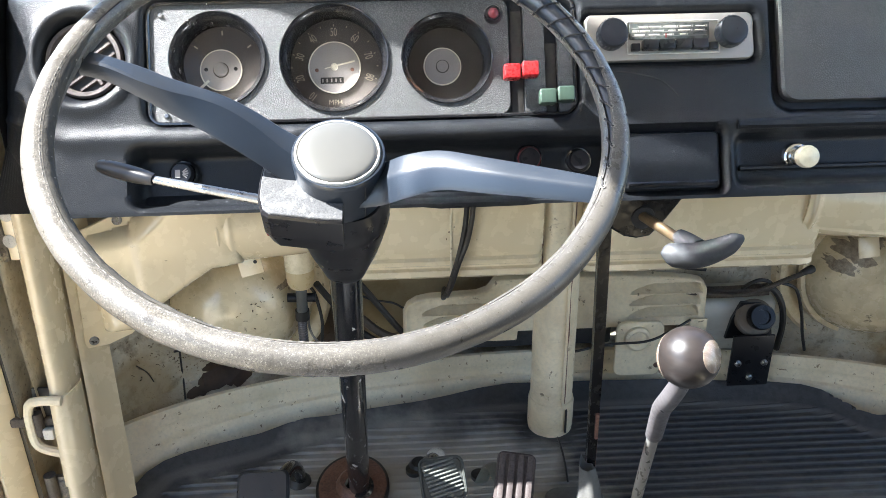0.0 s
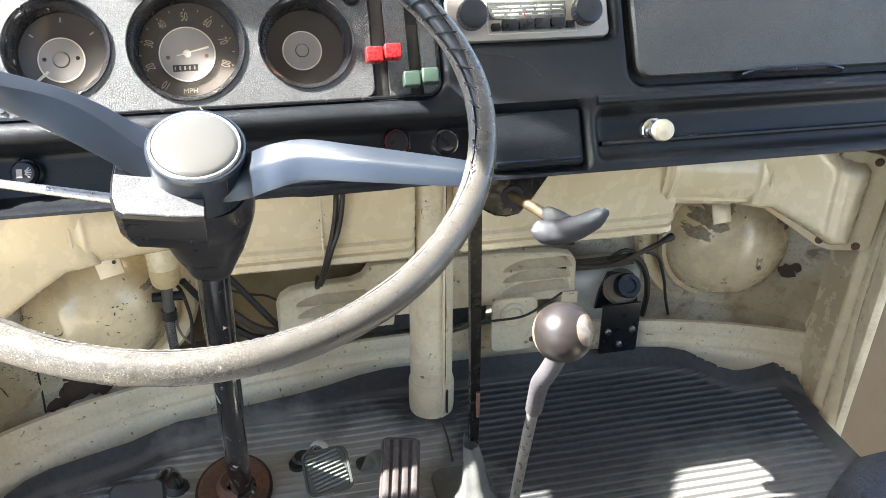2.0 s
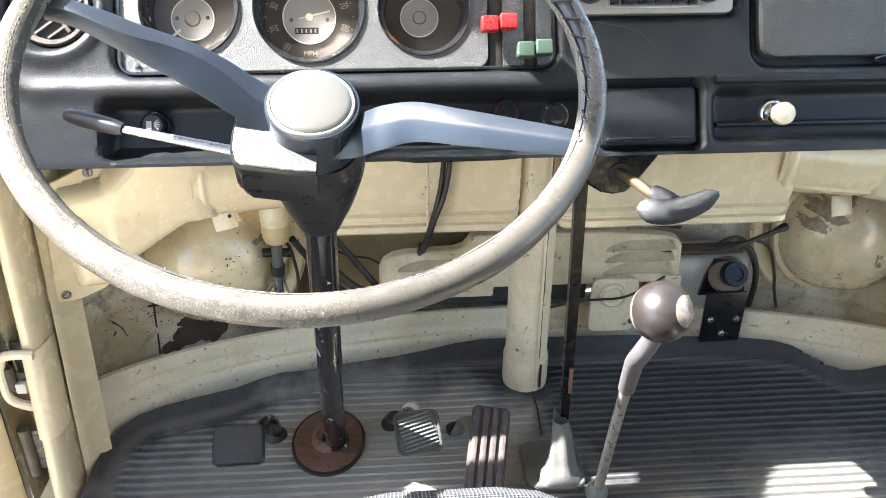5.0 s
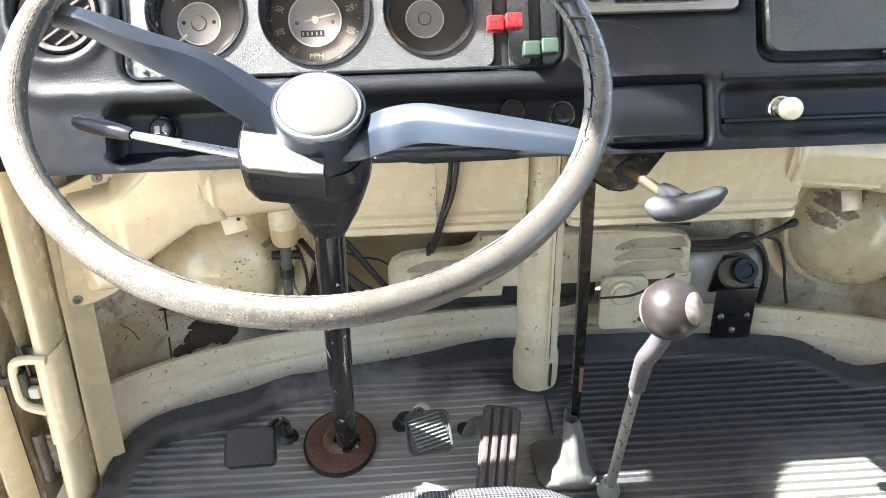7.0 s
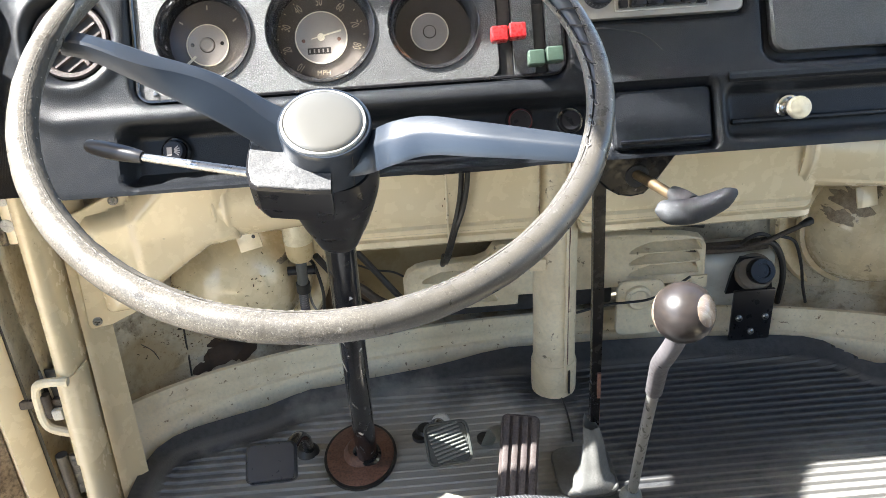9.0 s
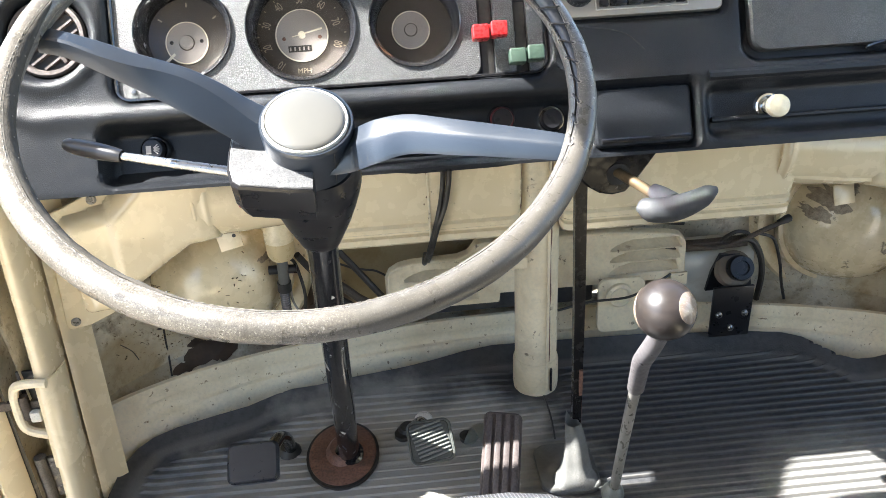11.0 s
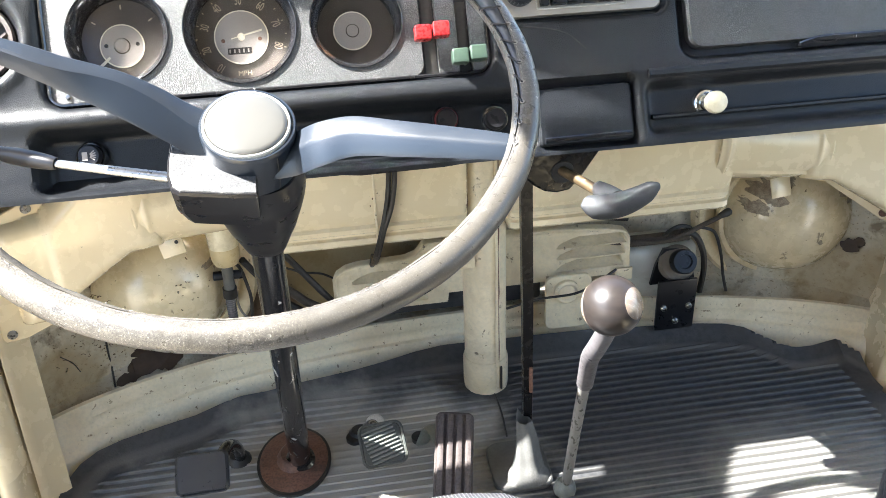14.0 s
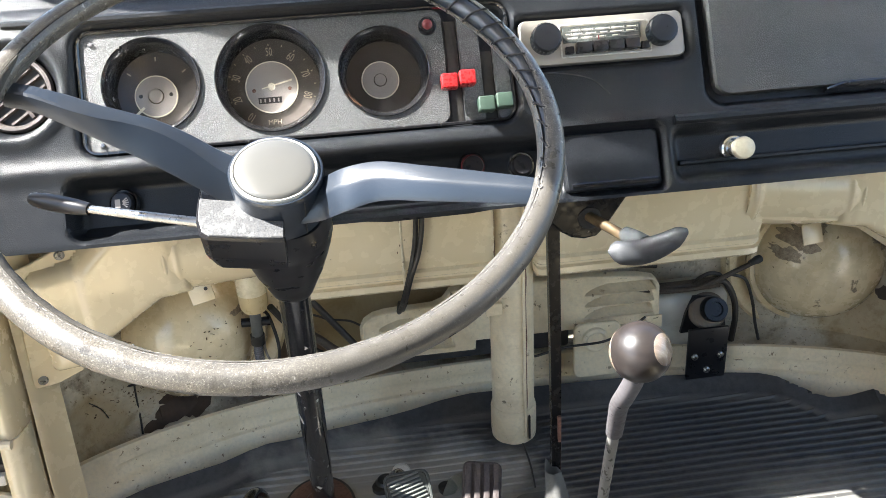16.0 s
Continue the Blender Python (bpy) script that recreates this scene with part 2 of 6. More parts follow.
grey_plastic = material("grey_plastic", (0.026, 0.028, 0.031), (0.034, 0.036, 0.039), 0.6, scale=30, grain=0.0002, grain_scale=600)
brass = material("tan_brass_rod", (0.15, 0.105, 0.055), (0.07, 0.048, 0.028), 0.45, 0.4, scale=40, fine=0.4)
ivory = material("ivory_plastic", (0.74, 0.68, 0.50), (0.66, 0.59, 0.42), 0.28, scale=40, coat=0.3)
dull_red = material("dull_red_plastic", (0.15, 0.012, 0.016), (0.11, 0.01, 0.012), 0.45, scale=60)
red_plastic = material("red_plastic", (0.31, 0.014, 0.015), (0.26, 0.012, 0.014), 0.3, scale=60)
green_plastic = material("faded_green_plastic", (0.031, 0.054, 0.038), (0.026, 0.046, 0.032), 0.45, scale=60, fine=0.2)
dial_black = material("dial_brown_black", (0.052, 0.043, 0.037), (0.064, 0.053, 0.046), 0.55, scale=40)
dial_grey = material("dial_grey", (0.34, 0.31, 0.29), (0.31, 0.28, 0.265), 0.5, scale=40)
dial_cream = material("dial_marking", (0.40, 0.345, 0.265), (0.36, 0.31, 0.235), 0.6, scale=40)
scale_dark = material("tuning_scale_grey", (0.06, 0.066, 0.06), (0.05, 0.054, 0.05), 0.3, scale=40)
needle_white = material("needle_white", (0.75, 0.70, 0.58), (0.7, 0.65, 0.52), 0.5, scale=40)
loom_brown = material("brown_loom_tape", (0.055, 0.042, 0.032), (0.085, 0.068, 0.052), 0.7, scale=30, fine=0.3)
wire_black = material("wire_sheath", (0.015, 0.014, 0.013), (0.03, 0.027, 0.024), 0.5, scale=40)
seat_vinyl = material("basket_vinyl", (0.022, 0.024, 0.03), (0.03, 0.032, 0.038), 0.45, scale=20, grain=0.0007, grain_kind="F1", grain_scale=340)
weave = material("woven_seat_cloth", (0.035, 0.036, 0.042), (0.02, 0.021, 0.025), 0.75, scale=20)
wn = weave.node_tree
axis = wn.nodes.new("ShaderNodeSeparateXYZ")
wn.links.new(wn.nodes.new("ShaderNodeNewGeometry").outputs["Position"], axis.inputs[0])
waves = []
for i, k in ((0, 2000.0), (1, 2300.0)):
    times = wn.nodes.new("ShaderNodeMath")
    times.operation, times.inputs[1].default_value = "MULTIPLY", k
    wn.links.new(axis.outputs[i], times.inputs[0])
    sine = wn.nodes.new("ShaderNodeMath")
    sine.operation = "SINE"
    wn.links.new(times.outputs[0], sine.inputs[0])
    waves.append(sine.outputs[0])
loops = wn.nodes.new("ShaderNodeMath")
loops.operation = "MAXIMUM"
wn.links.new(waves[0], loops.inputs[0])
wn.links.new(waves[1], loops.inputs[1])
wb_ = wn.nodes["Principled BSDF"]
wn.links.new(mix(wn, ramp(wn, loops.outputs[0], [(0.75, 0.0), (0.9, 1.0)]), (0.022, 0.023, 0.028), (0.20, 0.205, 0.21)), wb_.inputs["Base Color"])
wbump = wn.nodes.new("ShaderNodeBump")
wbump.inputs["Distance"].default_value = 0.001
wn.links.new(loops.outputs[0], wbump.inputs["Height"])
wn.links.new(wbump.outputs[0], wb_.inputs["Normal"])
bottle_plastic = material("cloudy_bottle_plastic", (0.52, 0.51, 0.45), (0.42, 0.41, 0.36), 0.4, scale=15,
                          spots=[((0.32, 0.28, 0.2), 12, 0.55, 0.7, 0.6)])
tank_plastic = material("yellowed_tank_plastic", (0.56, 0.46, 0.27), (0.46, 0.36, 0.2), 0.35, scale=20)
dirt = material("sandy_dirt", (0.43, 0.39, 0.325), (0.37, 0.325, 0.26), 0.95, scale=3, fine=0.4, grain=0.006, grain_scale=60,
                spots=[((0.30, 0.22, 0.14), 9, 0.55, 0.7, 0.6), ((0.55, 0.46, 0.33), 40, 0.62, 0.7, 0.6)])
tan_board = material("tan_hardboard", (0.30, 0.225, 0.15), (0.26, 0.19, 0.125), 0.75, scale=5, fine=0.1, grain=0.0003, grain_scale=300,
                     spots=[((0.36, 0.29, 0.20), 6, 0.6, 0.75, 0.6)])
door_board = material("water_stained_door_board", (0.20, 0.14, 0.085), (0.33, 0.25, 0.16), 0.9, scale=16, fine=0.5, grain=0.001, grain_scale=200,
                      spots=[((0.08, 0.05, 0.03), 18, 0.55, 0.66, 0.9), ((0.6, 0.55, 0.42), 11, 0.63, 0.66, 0.9)])
greasy_steel = material("greasy_steel", (0.10, 0.085, 0.068), (0.17, 0.15, 0.12), 0.5, scale=40, fine=0.4, spots=[((0.32, 0.27, 0.19), 60, 0.60, 0.68, 0.7)])
grimy_jamb = material("grimy_jamb_paint", (0.22, 0.185, 0.14), (0.12, 0.092, 0.066), 0.7, scale=10, fine=0.3,
                      spots=[((0.06, 0.045, 0.035), 8, 0.52, 0.66, 0.9)])
headliner = material("pale_headliner", (0.46, 0.43, 0.37), (0.42, 0.39, 0.33), 0.8, scale=10, grain=0.0005, grain_scale=400)
dark_trim = material("dark_trim_board", (0.10, 0.092, 0.08), (0.13, 0.12, 0.105), 0.8, scale=8, grain=0.0005, grain_scale=300)


def glass_material(name, tint, ior):
    m = bpy.data.materials.new(name)
    m.use_nodes = True
    b = m.node_tree.nodes["Principled BSDF"]
    b.inputs["Base Color"].default_value = (*tint, 1)
    b.inputs["Roughness"].default_value = 0.02
    b.inputs["Transmission Weight"].default_value = 1.0
    b.inputs["IOR"].default_value = ior
    return m


gauge_glass = glass_material("gauge_glass", (0.98, 0.97, 0.95), 1.22)
window_glass = glass_material("window_glass", (0.98, 0.99, 0.98), 1.08)


# ---------------------------------------------------------------- builders
BASE = {}


def smooth(me, angle=35):
    for p in me.polygons:
        p.use_smooth = True
    me.set_sharp_from_angle(angle=radians(angle))


def mesh_of(name, bm, mat, origin, angle=35):
    bm.normal_update()
    me = bpy.data.meshes.new(name)
    bmesh.ops.translate(bm, verts=bm.verts, vec=-Vector(origin))
    bm.to_mesh(me)
    bm.free()
    me.materials.append(mat)
    smooth(me, angle)
    return me


def thing(name, at, label, category, group=""):
    ob = new(name)
    ob.location = at
    ob.empty_display_size = 0.03
    BASE[ob] = Vector(at)
    return tagged(ob, label, category, group)


def part(name, bm, mat, parent, label="", angle=35):
    """One mesh under a thing or a part; bm is in world metres."""
    ob = new(name, mesh_of(name, bm, mat, BASE[parent], angle))
    ob.parent = parent
    BASE[ob] = BASE[parent]
    return tagged(ob, label)


def solo(name, bm, mat, label, category, at=(0, 0, 0), group="", kind="", angle=35):
    ob = new(name, mesh_of(name, bm, mat, at, angle))
    ob.location = at
    BASE[ob] = Vector(at)
    return tagged(ob, label, category, group, kind)


def join(*bms):
    """Several bmeshes as one."""
    out = bms[0]
    for b in bms[1:]:
        me = bpy.data.meshes.new("tmp")
        b.to_mesh(me)
        b.free()
        out.from_mesh(me)
        bpy.data.meshes.remove(me)
    return out


def bevel(bm, width, seg=2):
    bmesh.ops.bevel(bm, geom=list(bm.edges), offset=width, segments=seg, profile=0.6, affect="EDGES", clamp_overlap=True)
    return bm


def box(lo, hi, m=None, r=0.003, seg=2):
    bm = bmesh.new()
    bmesh.ops.create_cube(bm, size=1)
    lo, hi = Vector(lo), Vector(hi)
    for v in bm.verts:
        v.co = Vector([lo[i] + (v.co[i] + 0.5) * (hi[i] - lo[i]) for i in range(3)])
    if r:
        bevel(bm, r, seg)
    if m is not None:
        bm.transform(m)
    return bm


def loft(rings, closed=True, caps=True):
    """Skin over rings of equal length."""
    bm = bmesh.new()
    rows = [[bm.verts.new(p) for p in ring] for ring in rings]
    n = len(rows[0])
    for a, b in zip(rows, rows[1:]):
        for i in range(n if closed else n - 1):
            j = (i + 1) % n
            bm.faces.new((a[i], a[j], b[j], b[i]))
    if caps and closed:
        bm.faces.new(list(reversed(rows[0])))
        bm.faces.new(rows[-1])
    bmesh.ops.recalc_face_normals(bm, faces=bm.faces)
    return bm


def lathe(profile, m=None, seg=48, caps=True):
    """profile: (radius, height) from bottom to top, about z."""
    rings = [[Vector((r * math.cos(2 * math.pi * i / seg), r * math.sin(2 * math.pi * i / seg), h)) for i in range(seg)] for r, h in profile]
    bm = loft(rings, True, caps)
    if m is not None:
        bm.transform(m)
    return bm


def curve_points(points, per=8, closed=False):
    """Catmull-Rom through the points."""
    pts = [Vector(p) for p in points]
    out, n = [], len(pts)
    for i in range(n if closed else n - 1):
        p0, p1 = pts[i - 1] if closed or i else pts[0], pts[i]
        p2 = pts[(i + 1) % n]
        p3 = pts[(i + 2) % n] if closed or i + 2 < n else pts[-1]
        for k in range(per):
            t = k / per
            out.append(0.5 * (2 * p1 + (p2 - p0) * t + (2 * p0 - 5 * p1 + 4 * p2 - p3) * t * t + (3 * p1 - p0 - 3 * p2 + p3) * t ** 3))
    if not closed:
        out.append(pts[-1])
    return out


def tube(points, r, seg=10, per=8, flat=1.0, caps=True):
    """A tube along a smooth path; r a number or a function of 0..1; flat squeezes it across."""
    path = curve_points(points, per) if per else [Vector(p) for p in points]
    rings, up = [], None
    for i, p in enumerate(path):
        d = (path[min(i + 1, len(path) - 1)] - path[max(i - 1, 0)]).normalized()
        if up is None:
            up = Vector((0, 0, 1)) if abs(d.z) < 0.9 else Vector((0, 1, 0))
        side = d.cross(up).normalized()
        up = side.cross(d).normalized()
        rad = r(i / (len(path) - 1)) if callable(r) else r
        rings.append([p + rad * (math.cos(2 * math.pi * k / seg) * side + flat * math.sin(2 * math.pi * k / seg) * up) for k in range(seg)])
    return loft(rings, True, caps)


def round_rect(x0, y0, x1, y1, r, seg=6):
    out = []
    for cx, cy, a in ((x1 - r, y1 - r, 0), (x0 + r, y1 - r, 90), (x0 + r, y0 + r, 180), (x1 - r, y0 + r, 270)):
        for k in range(seg + 1):
            t = radians(a + 90 * k / seg)
            out.append((cx + r * math.cos(t), cy + r * math.sin(t)))
    return out


def plate(outline, z0, z1, m=None, edge=0.0015, holes=()):
    """A flat plate of that outline from z0 to z1, its upper rim eased, with round holes (x, y, radius)."""
    n = len(outline)
    cx, cy = sum(p[0] for p in outline) / n, sum(p[1] for p in outline) / n
    if not holes:
        inset = [(cx + (x - cx) * (1 - edge / max(1e-6, math.hypot(x - cx, y - cy))), cy + (y - cy) * (1 - edge / max(1e-6, math.hypot(x - cx, y - cy)))) for x, y in outline]
        bm = loft([[Vector((x, y, z0)) for x, y in outline], [Vector((x, y, z1 - edge)) for x, y in outline], [Vector((x, y, z1)) for x, y in inset]])
    else:
        bm = bmesh.new()
        loops = [outline] + [[(hx + hr * math.cos(2 * math.pi * k / 48), hy + hr * math.sin(2 * math.pi * k / 48)) for k in range(48)] for hx, hy, hr in holes]
        edges = []
        for lp in loops:
            vs = [bm.verts.new((x, y, z1)) for x, y in lp]
            edges += [bm.edges.new((vs[i], vs[(i + 1) % len(vs)])) for i in range(len(vs))]
        bmesh.ops.triangle_fill(bm, use_beauty=True, edges=edges)
        got = bmesh.ops.extrude_face_region(bm, geom=list(bm.faces))
        bmesh.ops.translate(bm, vec=(0, 0, z0 - z1), verts=[g for g in got["geom"] if isinstance(g, bmesh.types.BMVert)])
        bmesh.ops.recalc_face_normals(bm, faces=bm.faces)
    if m is not None:
        bm.transform(m)
    return bm


def ball(r, m, seg=32, rings=20):
    bm = bmesh.new()
    bmesh.ops.create_uvsphere(bm, u_segments=seg, v_segments=rings, radius=r)
    bm.transform(m)
    return bm


def axes(o, x, y, z):
    return Matrix(((x[0], y[0], z[0], o[0]), (x[1], y[1], z[1], o[1]), (x[2], y[2], z[2], o[2]), (0, 0, 0, 1)))


def towards(a, b):
    """A pose at a whose z axis runs to b."""
    return Matrix.Translation(a) @ (Vector(b) - Vector(a)).to_track_quat("Z", "Y").to_matrix().to_4x4()


def rod(a, b, r, r2=None, seg=16):
    length = (Vector(b) - Vector(a)).length
    return lathe([(r, 0), (r2 or r, length)], towards(a, b), seg)


def screw(at, way, parent, r=0.0055, mat=None, name="screw"):
    """A cross-head screw as a part."""
    m = towards(at, Vector(at) + Vector(way))
    bm = join(lathe([(r, -0.002), (r, 0.001), (r * 0.75, 0.0024)], m, 14), box((-r * 0.6, -0.0006, 0.0022), (r * 0.6, 0.0006, 0.0029), m, 0), box((-0.0006, -r * 0.6, 0.0022), (0.0006, r * 0.6, 0.0029), m, 0))
    return part(name, bm, mat or steel, parent)


def words(text, size, m, mat, parent, name="lettering", align="CENTER"):
    cu = bpy.data.curves.new("text", "FONT")
    cu.body, cu.size, cu.align_x, cu.align_y, cu.extrude = text, size, align, "CENTER", 0.0002
    tmp = new("text", cu)
    bpy.context.view_layer.update()
    me = bpy.data.meshes.new_from_object(tmp.evaluated_get(bpy.context.evaluated_depsgraph_get()))
    bpy.data.objects.remove(tmp)
    bpy.data.curves.remove(cu)
    bm = bmesh.new()
    bm.from_mesh(me)
    bpy.data.meshes.remove(me)
    bm.transform(m)
    return part(name, bm, mat, parent)


# ---------------------------------------------------------------- the shell of the cab
MID = 0.2165           # the middle of the van
FLOOR_A, FLOOR_B, FLOOR_Y = 0.655, 0.29, 0.86


def nose_ring(a, b, n=2.15, steps=72):
    """The bowed front in plan, from the left post to the right one."""
    out = []
    for i in range(steps + 1):
        t = math.pi * (1 - i / steps)
        c, s = math.cos(t), math.sin(t)
        out.append(Vector((MID + a * math.copysign(abs(c) ** (2 / n), c), FLOOR_Y + b * s ** (2 / n), 0)))
    return out


def nose_y(x, a=FLOOR_A, b=FLOOR_B, n=2.15):
    d = min(1.0, abs(x - MID) / a)
    return FLOOR_Y + b * (1 - d ** n) ** (1 / n)


def slab(outline, z0, z1, r=0.0):
    bm = loft([[Vector((x, y, z0)) for x, y in outline], [Vector((x, y, z1)) for x, y in outline]])
    return bevel(bm, r, 2) if r else bm


ground = bmesh.new()
bmesh.ops.create_grid(ground, x_segments=60, y_segments=60, size=1)
for v in ground.verts:
    r = max(abs(v.co.x), abs(v.co.y))
    k = 12 * r + 3000 * r ** 8
    v.co = Vector((v.co.x * k, v.co.y * k, -0.56))
    if k * r < 30:
        v.co.z += 0.02 * noise.noise(v.co * 1.7)
solo("ground", ground, dirt, "dry sandy dirt ground beside the van", "ground", kind="structure")

floor_outline = [(min(p.x, 0.803), p.y) for p in nose_ring(0.70, 0.36) if p.x < 0.81 or p.y > 0.95] + [(0.803, 0.86), (0.803, -0.95), (-0.50, -0.95)]
solo("floor", slab(floor_outline, -0.07, -0.008), cream_worn, "cream painted steel cab floor under the mat", "floor", kind="structure")

skin = loft([[p + Vector((0, 0, z)) for p in nose_ring(a, b)] for a, b, z in ((0.676, 0.30, -0.07), (0.676, 0.30, 0.045), (0.685, 0.33, 0.055), (0.698, 0.363, 0.072), (0.70, 0.365, 0.12), (0.71, 0.375, 0.3),
             (0.705, 0.37, 0.62), (0.73, 0.395, 0.62), (0.735, 0.40, 0.3), (0.73, 0.395, -0.07), (0.676, 0.30, -0.07))], False, False)
solo("wall_front", skin, nose_paint, "dusty stained inside of the cream front panel", "wall", kind="structure")

# the floor rail leans outward, more so towards the posts, with one pressed channel
RAIL = ((0.0, 0.0, -0.006), (0.25, 0.0, 0.018), (0.36, 0.0, 0.025), (0.42, 0.15, 0.029), (0.46, 0.85, 0.031), (0.50, 1.0, 0.034), (0.60, 1.0, 0.041), (0.66, 1.0, 0.045), (0.70, 0.85, 0.048), (0.74, 0.15, 0.050), (0.80, 0.0, 0.053), (0.97, 0.0, 0.065), (1.0, 0.16, 0.069), (1.05, 1.0, 0.070), (1.08, 1.6, 0.062), (1.08, 1.6, 0.03))
rings = []
for f, o, z in RAIL:
    line = nose_ring(0.648 + 0.072 * f + 0.006 * (o if f > 0.9 else 0), 0.253 + 0.015 * f + 0.006 * (o if f > 0.9 else 0), 2.0)[6:-6]
    for p in line:
        p.z = z
        if f < 0.9:      # the pressed channel begins rounded, short of the post
            start = min(1.0, max(0.0, (p.x + 0.405 - 0.10 * abs(f - 0.58)) / 0.02))
            p.y += 0.0075 * o * start
    rings.append(line)
rail = loft(rings, False, False)
solo("trim_front_rail", rail, rail_paint, "cream painted pressed steel rail along the floor edge, scuffed", "trim", kind="structure")


def leaning(bm, k):
    """Lean a part sideways with height."""
    for v in bm.verts:
        v.co.x += k * v.co.z
    return bm


# door posts: a flat inner face, a narrow raised lip, a groove and a rounded outer bead
LEFT_POST = [(-0.470, 1.02), (-0.434, 0.962), (-0.451, 0.936), (-0.4520, 0.924), (-0.4580, 0.919), (-0.4615, 0.934), (-0.4645, 0.934), (-0.4620, 0.915), (-0.4600, 0.895), (-0.4595, 0.880), (-0.4615, 0.868), (-0.4660, 0.860),
             (-0.4720, 0.857), (-0.4780, 0.860), (-0.4830, 0.868), (-0.487, 0.885), (-0.492, 0.96), (-0.475, 1.03)]
RIGHT_POST = [(0.86, 1.03), (0.811, 0.966), (0.8075, 0.907), (0.8025, 0.902), (0.8025, 0.893), (0.809, 0.890), (0.809, 0.884), (0.802, 0.876), (0.7995, 0.864), (0.8030, 0.853), (0.8095, 0.847), (0.815, 0.847), (0.820, 0.853), (0.826, 0.90), (0.83, 1.03)]
POST_BEND = 0.234       # below this height the left post rakes backward to the sill
rings = []
for z in (-0.08, 0.0, 0.06, 0.12, 0.18, POST_BEND, 0.30, 0.40, 0.50):
    k = max(0.0, POST_BEND - z) / POST_BEND
    rings.append([Vector((x + 0.035 * z + 0.031 * k, y - 0.074 * k, z)) for x, y in LEFT_POST])
solo("wall_post_left", loft(rings), cream, "cream painted steel door post with a seam and scuffs", "door post", kind="structure", angle=65)
right_post = leaning(slab(RIGHT_POST[::-1], -0.08, 0.50), 0.05)
for v in right_post.verts:
    if v.co.z > 0.2:      # the post rakes forward and outward as it rises
        v.co = Vector((1.09 * v.co.x, 1.09 * v.co.y, 0.468))
solo("wall_post_right", right_post, cream, "cream painted steel door post with a seam and scuffs", "door post", kind="structure", angle=65)

# pillars, roof, sides and back close the cab
for s, name in ((-1, "trim_pillar_left"), (1, "trim_pillar_right")):
    path = [(MID + s * 0.72, 1.06, 0.48), (MID + s * 0.725, 0.99, 0.85), (MID + s * 0.725, 0.938, 1.1), (MID + s * 0.725, 0.905, 1.3), (MID + s * 0.72, 0.85, 1.52)]
    solo(name, tube(path, 0.032, 12, 6), cream, "cream painted windscreen pillar", "pillar", kind="structure")
roof_plan = [(MID + x, y) for x, y in ((-0.75, -0.95), (0.75, -0.95), (0.75, 0.80), (0.68, 0.88), (0.3, 0.93), (-0.3, 0.93), (-0.68, 0.88), (-0.75, 0.80))]
solo("ceiling", slab(roof_plan, 1.52, 1.57), headliner, "pale cab roof lining", "ceiling", kind="structure")
solo("wall_back", box((-0.55, -0.98, -0.07), (0.98, -0.93, 1.52), r=0), dark_trim, "plain dark rear of the cab", "wall", kind="structure")
for s, name in ((-1, "wall_left"), (1, "wall_right")):
    x = MID + s * 0.73
    solo(name, box((x - 0.025, -0.93, -0.07), (x + 0.025, -0.42, 1.52), r=0), dark_trim, "plain dark cab side behind the door opening", "wall", kind="structure")
    solo("trim_sill", box((x - 0.04, -0.42, -0.17), (x + 0.03, 0.86, -0.08), r=0.008) if s == -1 else box((0.805, -0.42, -0.17), (0.83, 0.84, -0.05), r=0.008), cream_worn, "scuffed cream door sill", "trim", kind="structure")
    solo("trim_header", box((x - 0.03, -0.42, 1.420), (x + 0.03, 0.82, 1.53), r=0.01), cream, "cream roof rail over the door opening", "trim", kind="structure")
    if s == 1:
        continue
    # Added unseen panel; its outline only shapes the sun patches inside the cab.
    blocker_outline = [(0.60, 0.40), (0.775, 0.40), (0.778, 1.00), (0.830, 1.02), (0.830, 1.272), (0.778, 1.212), (0.722, 1.170), (0.60, 1.088)]
    solo("wall_sun_blocker", loft([[Vector((x + d, yy, zz)) for yy, zz in blocker_outline] for d in (-0.006, 0.006)]), cream, "unseen plain panel added to block part of the sun", "wall", kind="structure")
screen = loft([[Vector((MID + 0.69 * math.sin(t), 0.62 + 0.40 * math.cos(t) ** 0.7 + dy, z)) for t in [radians(a) for a in range(-86, 87, 4)]] for z, dy in ((0.70, 0.16), (1.1, 0.05), (1.52, -0.12))], False, False)
w = solo("window_screen", screen, window_glass, "clear windscreen glass over the dashboard", "window", kind="structure")
w.visible_shadow = False

# driver's door, ajar beyond the post
door = thing("van_door", (-0.53, 0.87, -0.1), "cream driver's door standing ajar, with a stained inner board", "door", "cab doors")
dm = axes((-0.532, 0.868, 0.0), Vector((-0.64, -0.768, 0)), Vector((0.768, -0.64, 0)), Vector((0, 0, 1)))
part("shell", box((0.0, -0.05, -0.16), (1.15, -0.008, 0.74), dm, 0.012), cream, door)
part("board", box((0.036, -0.008, -0.12), (1.10, 0.002, 0.60), dm, 0.002), door_board, door, "brown water-stained inner board")
part("edge_strip", box((-0.004, -0.03, -0.15), (0.034, 0.008, 0.64), dm, 0.006), cream, door)
part("rubber_seal", tube([dm @ Vector((-0.012, -0.02, z)) for z in (-0.15, 0.1, 0.3, 0.56)], 0.008, 8, 4), rubber, door, "perished black rubber seal")

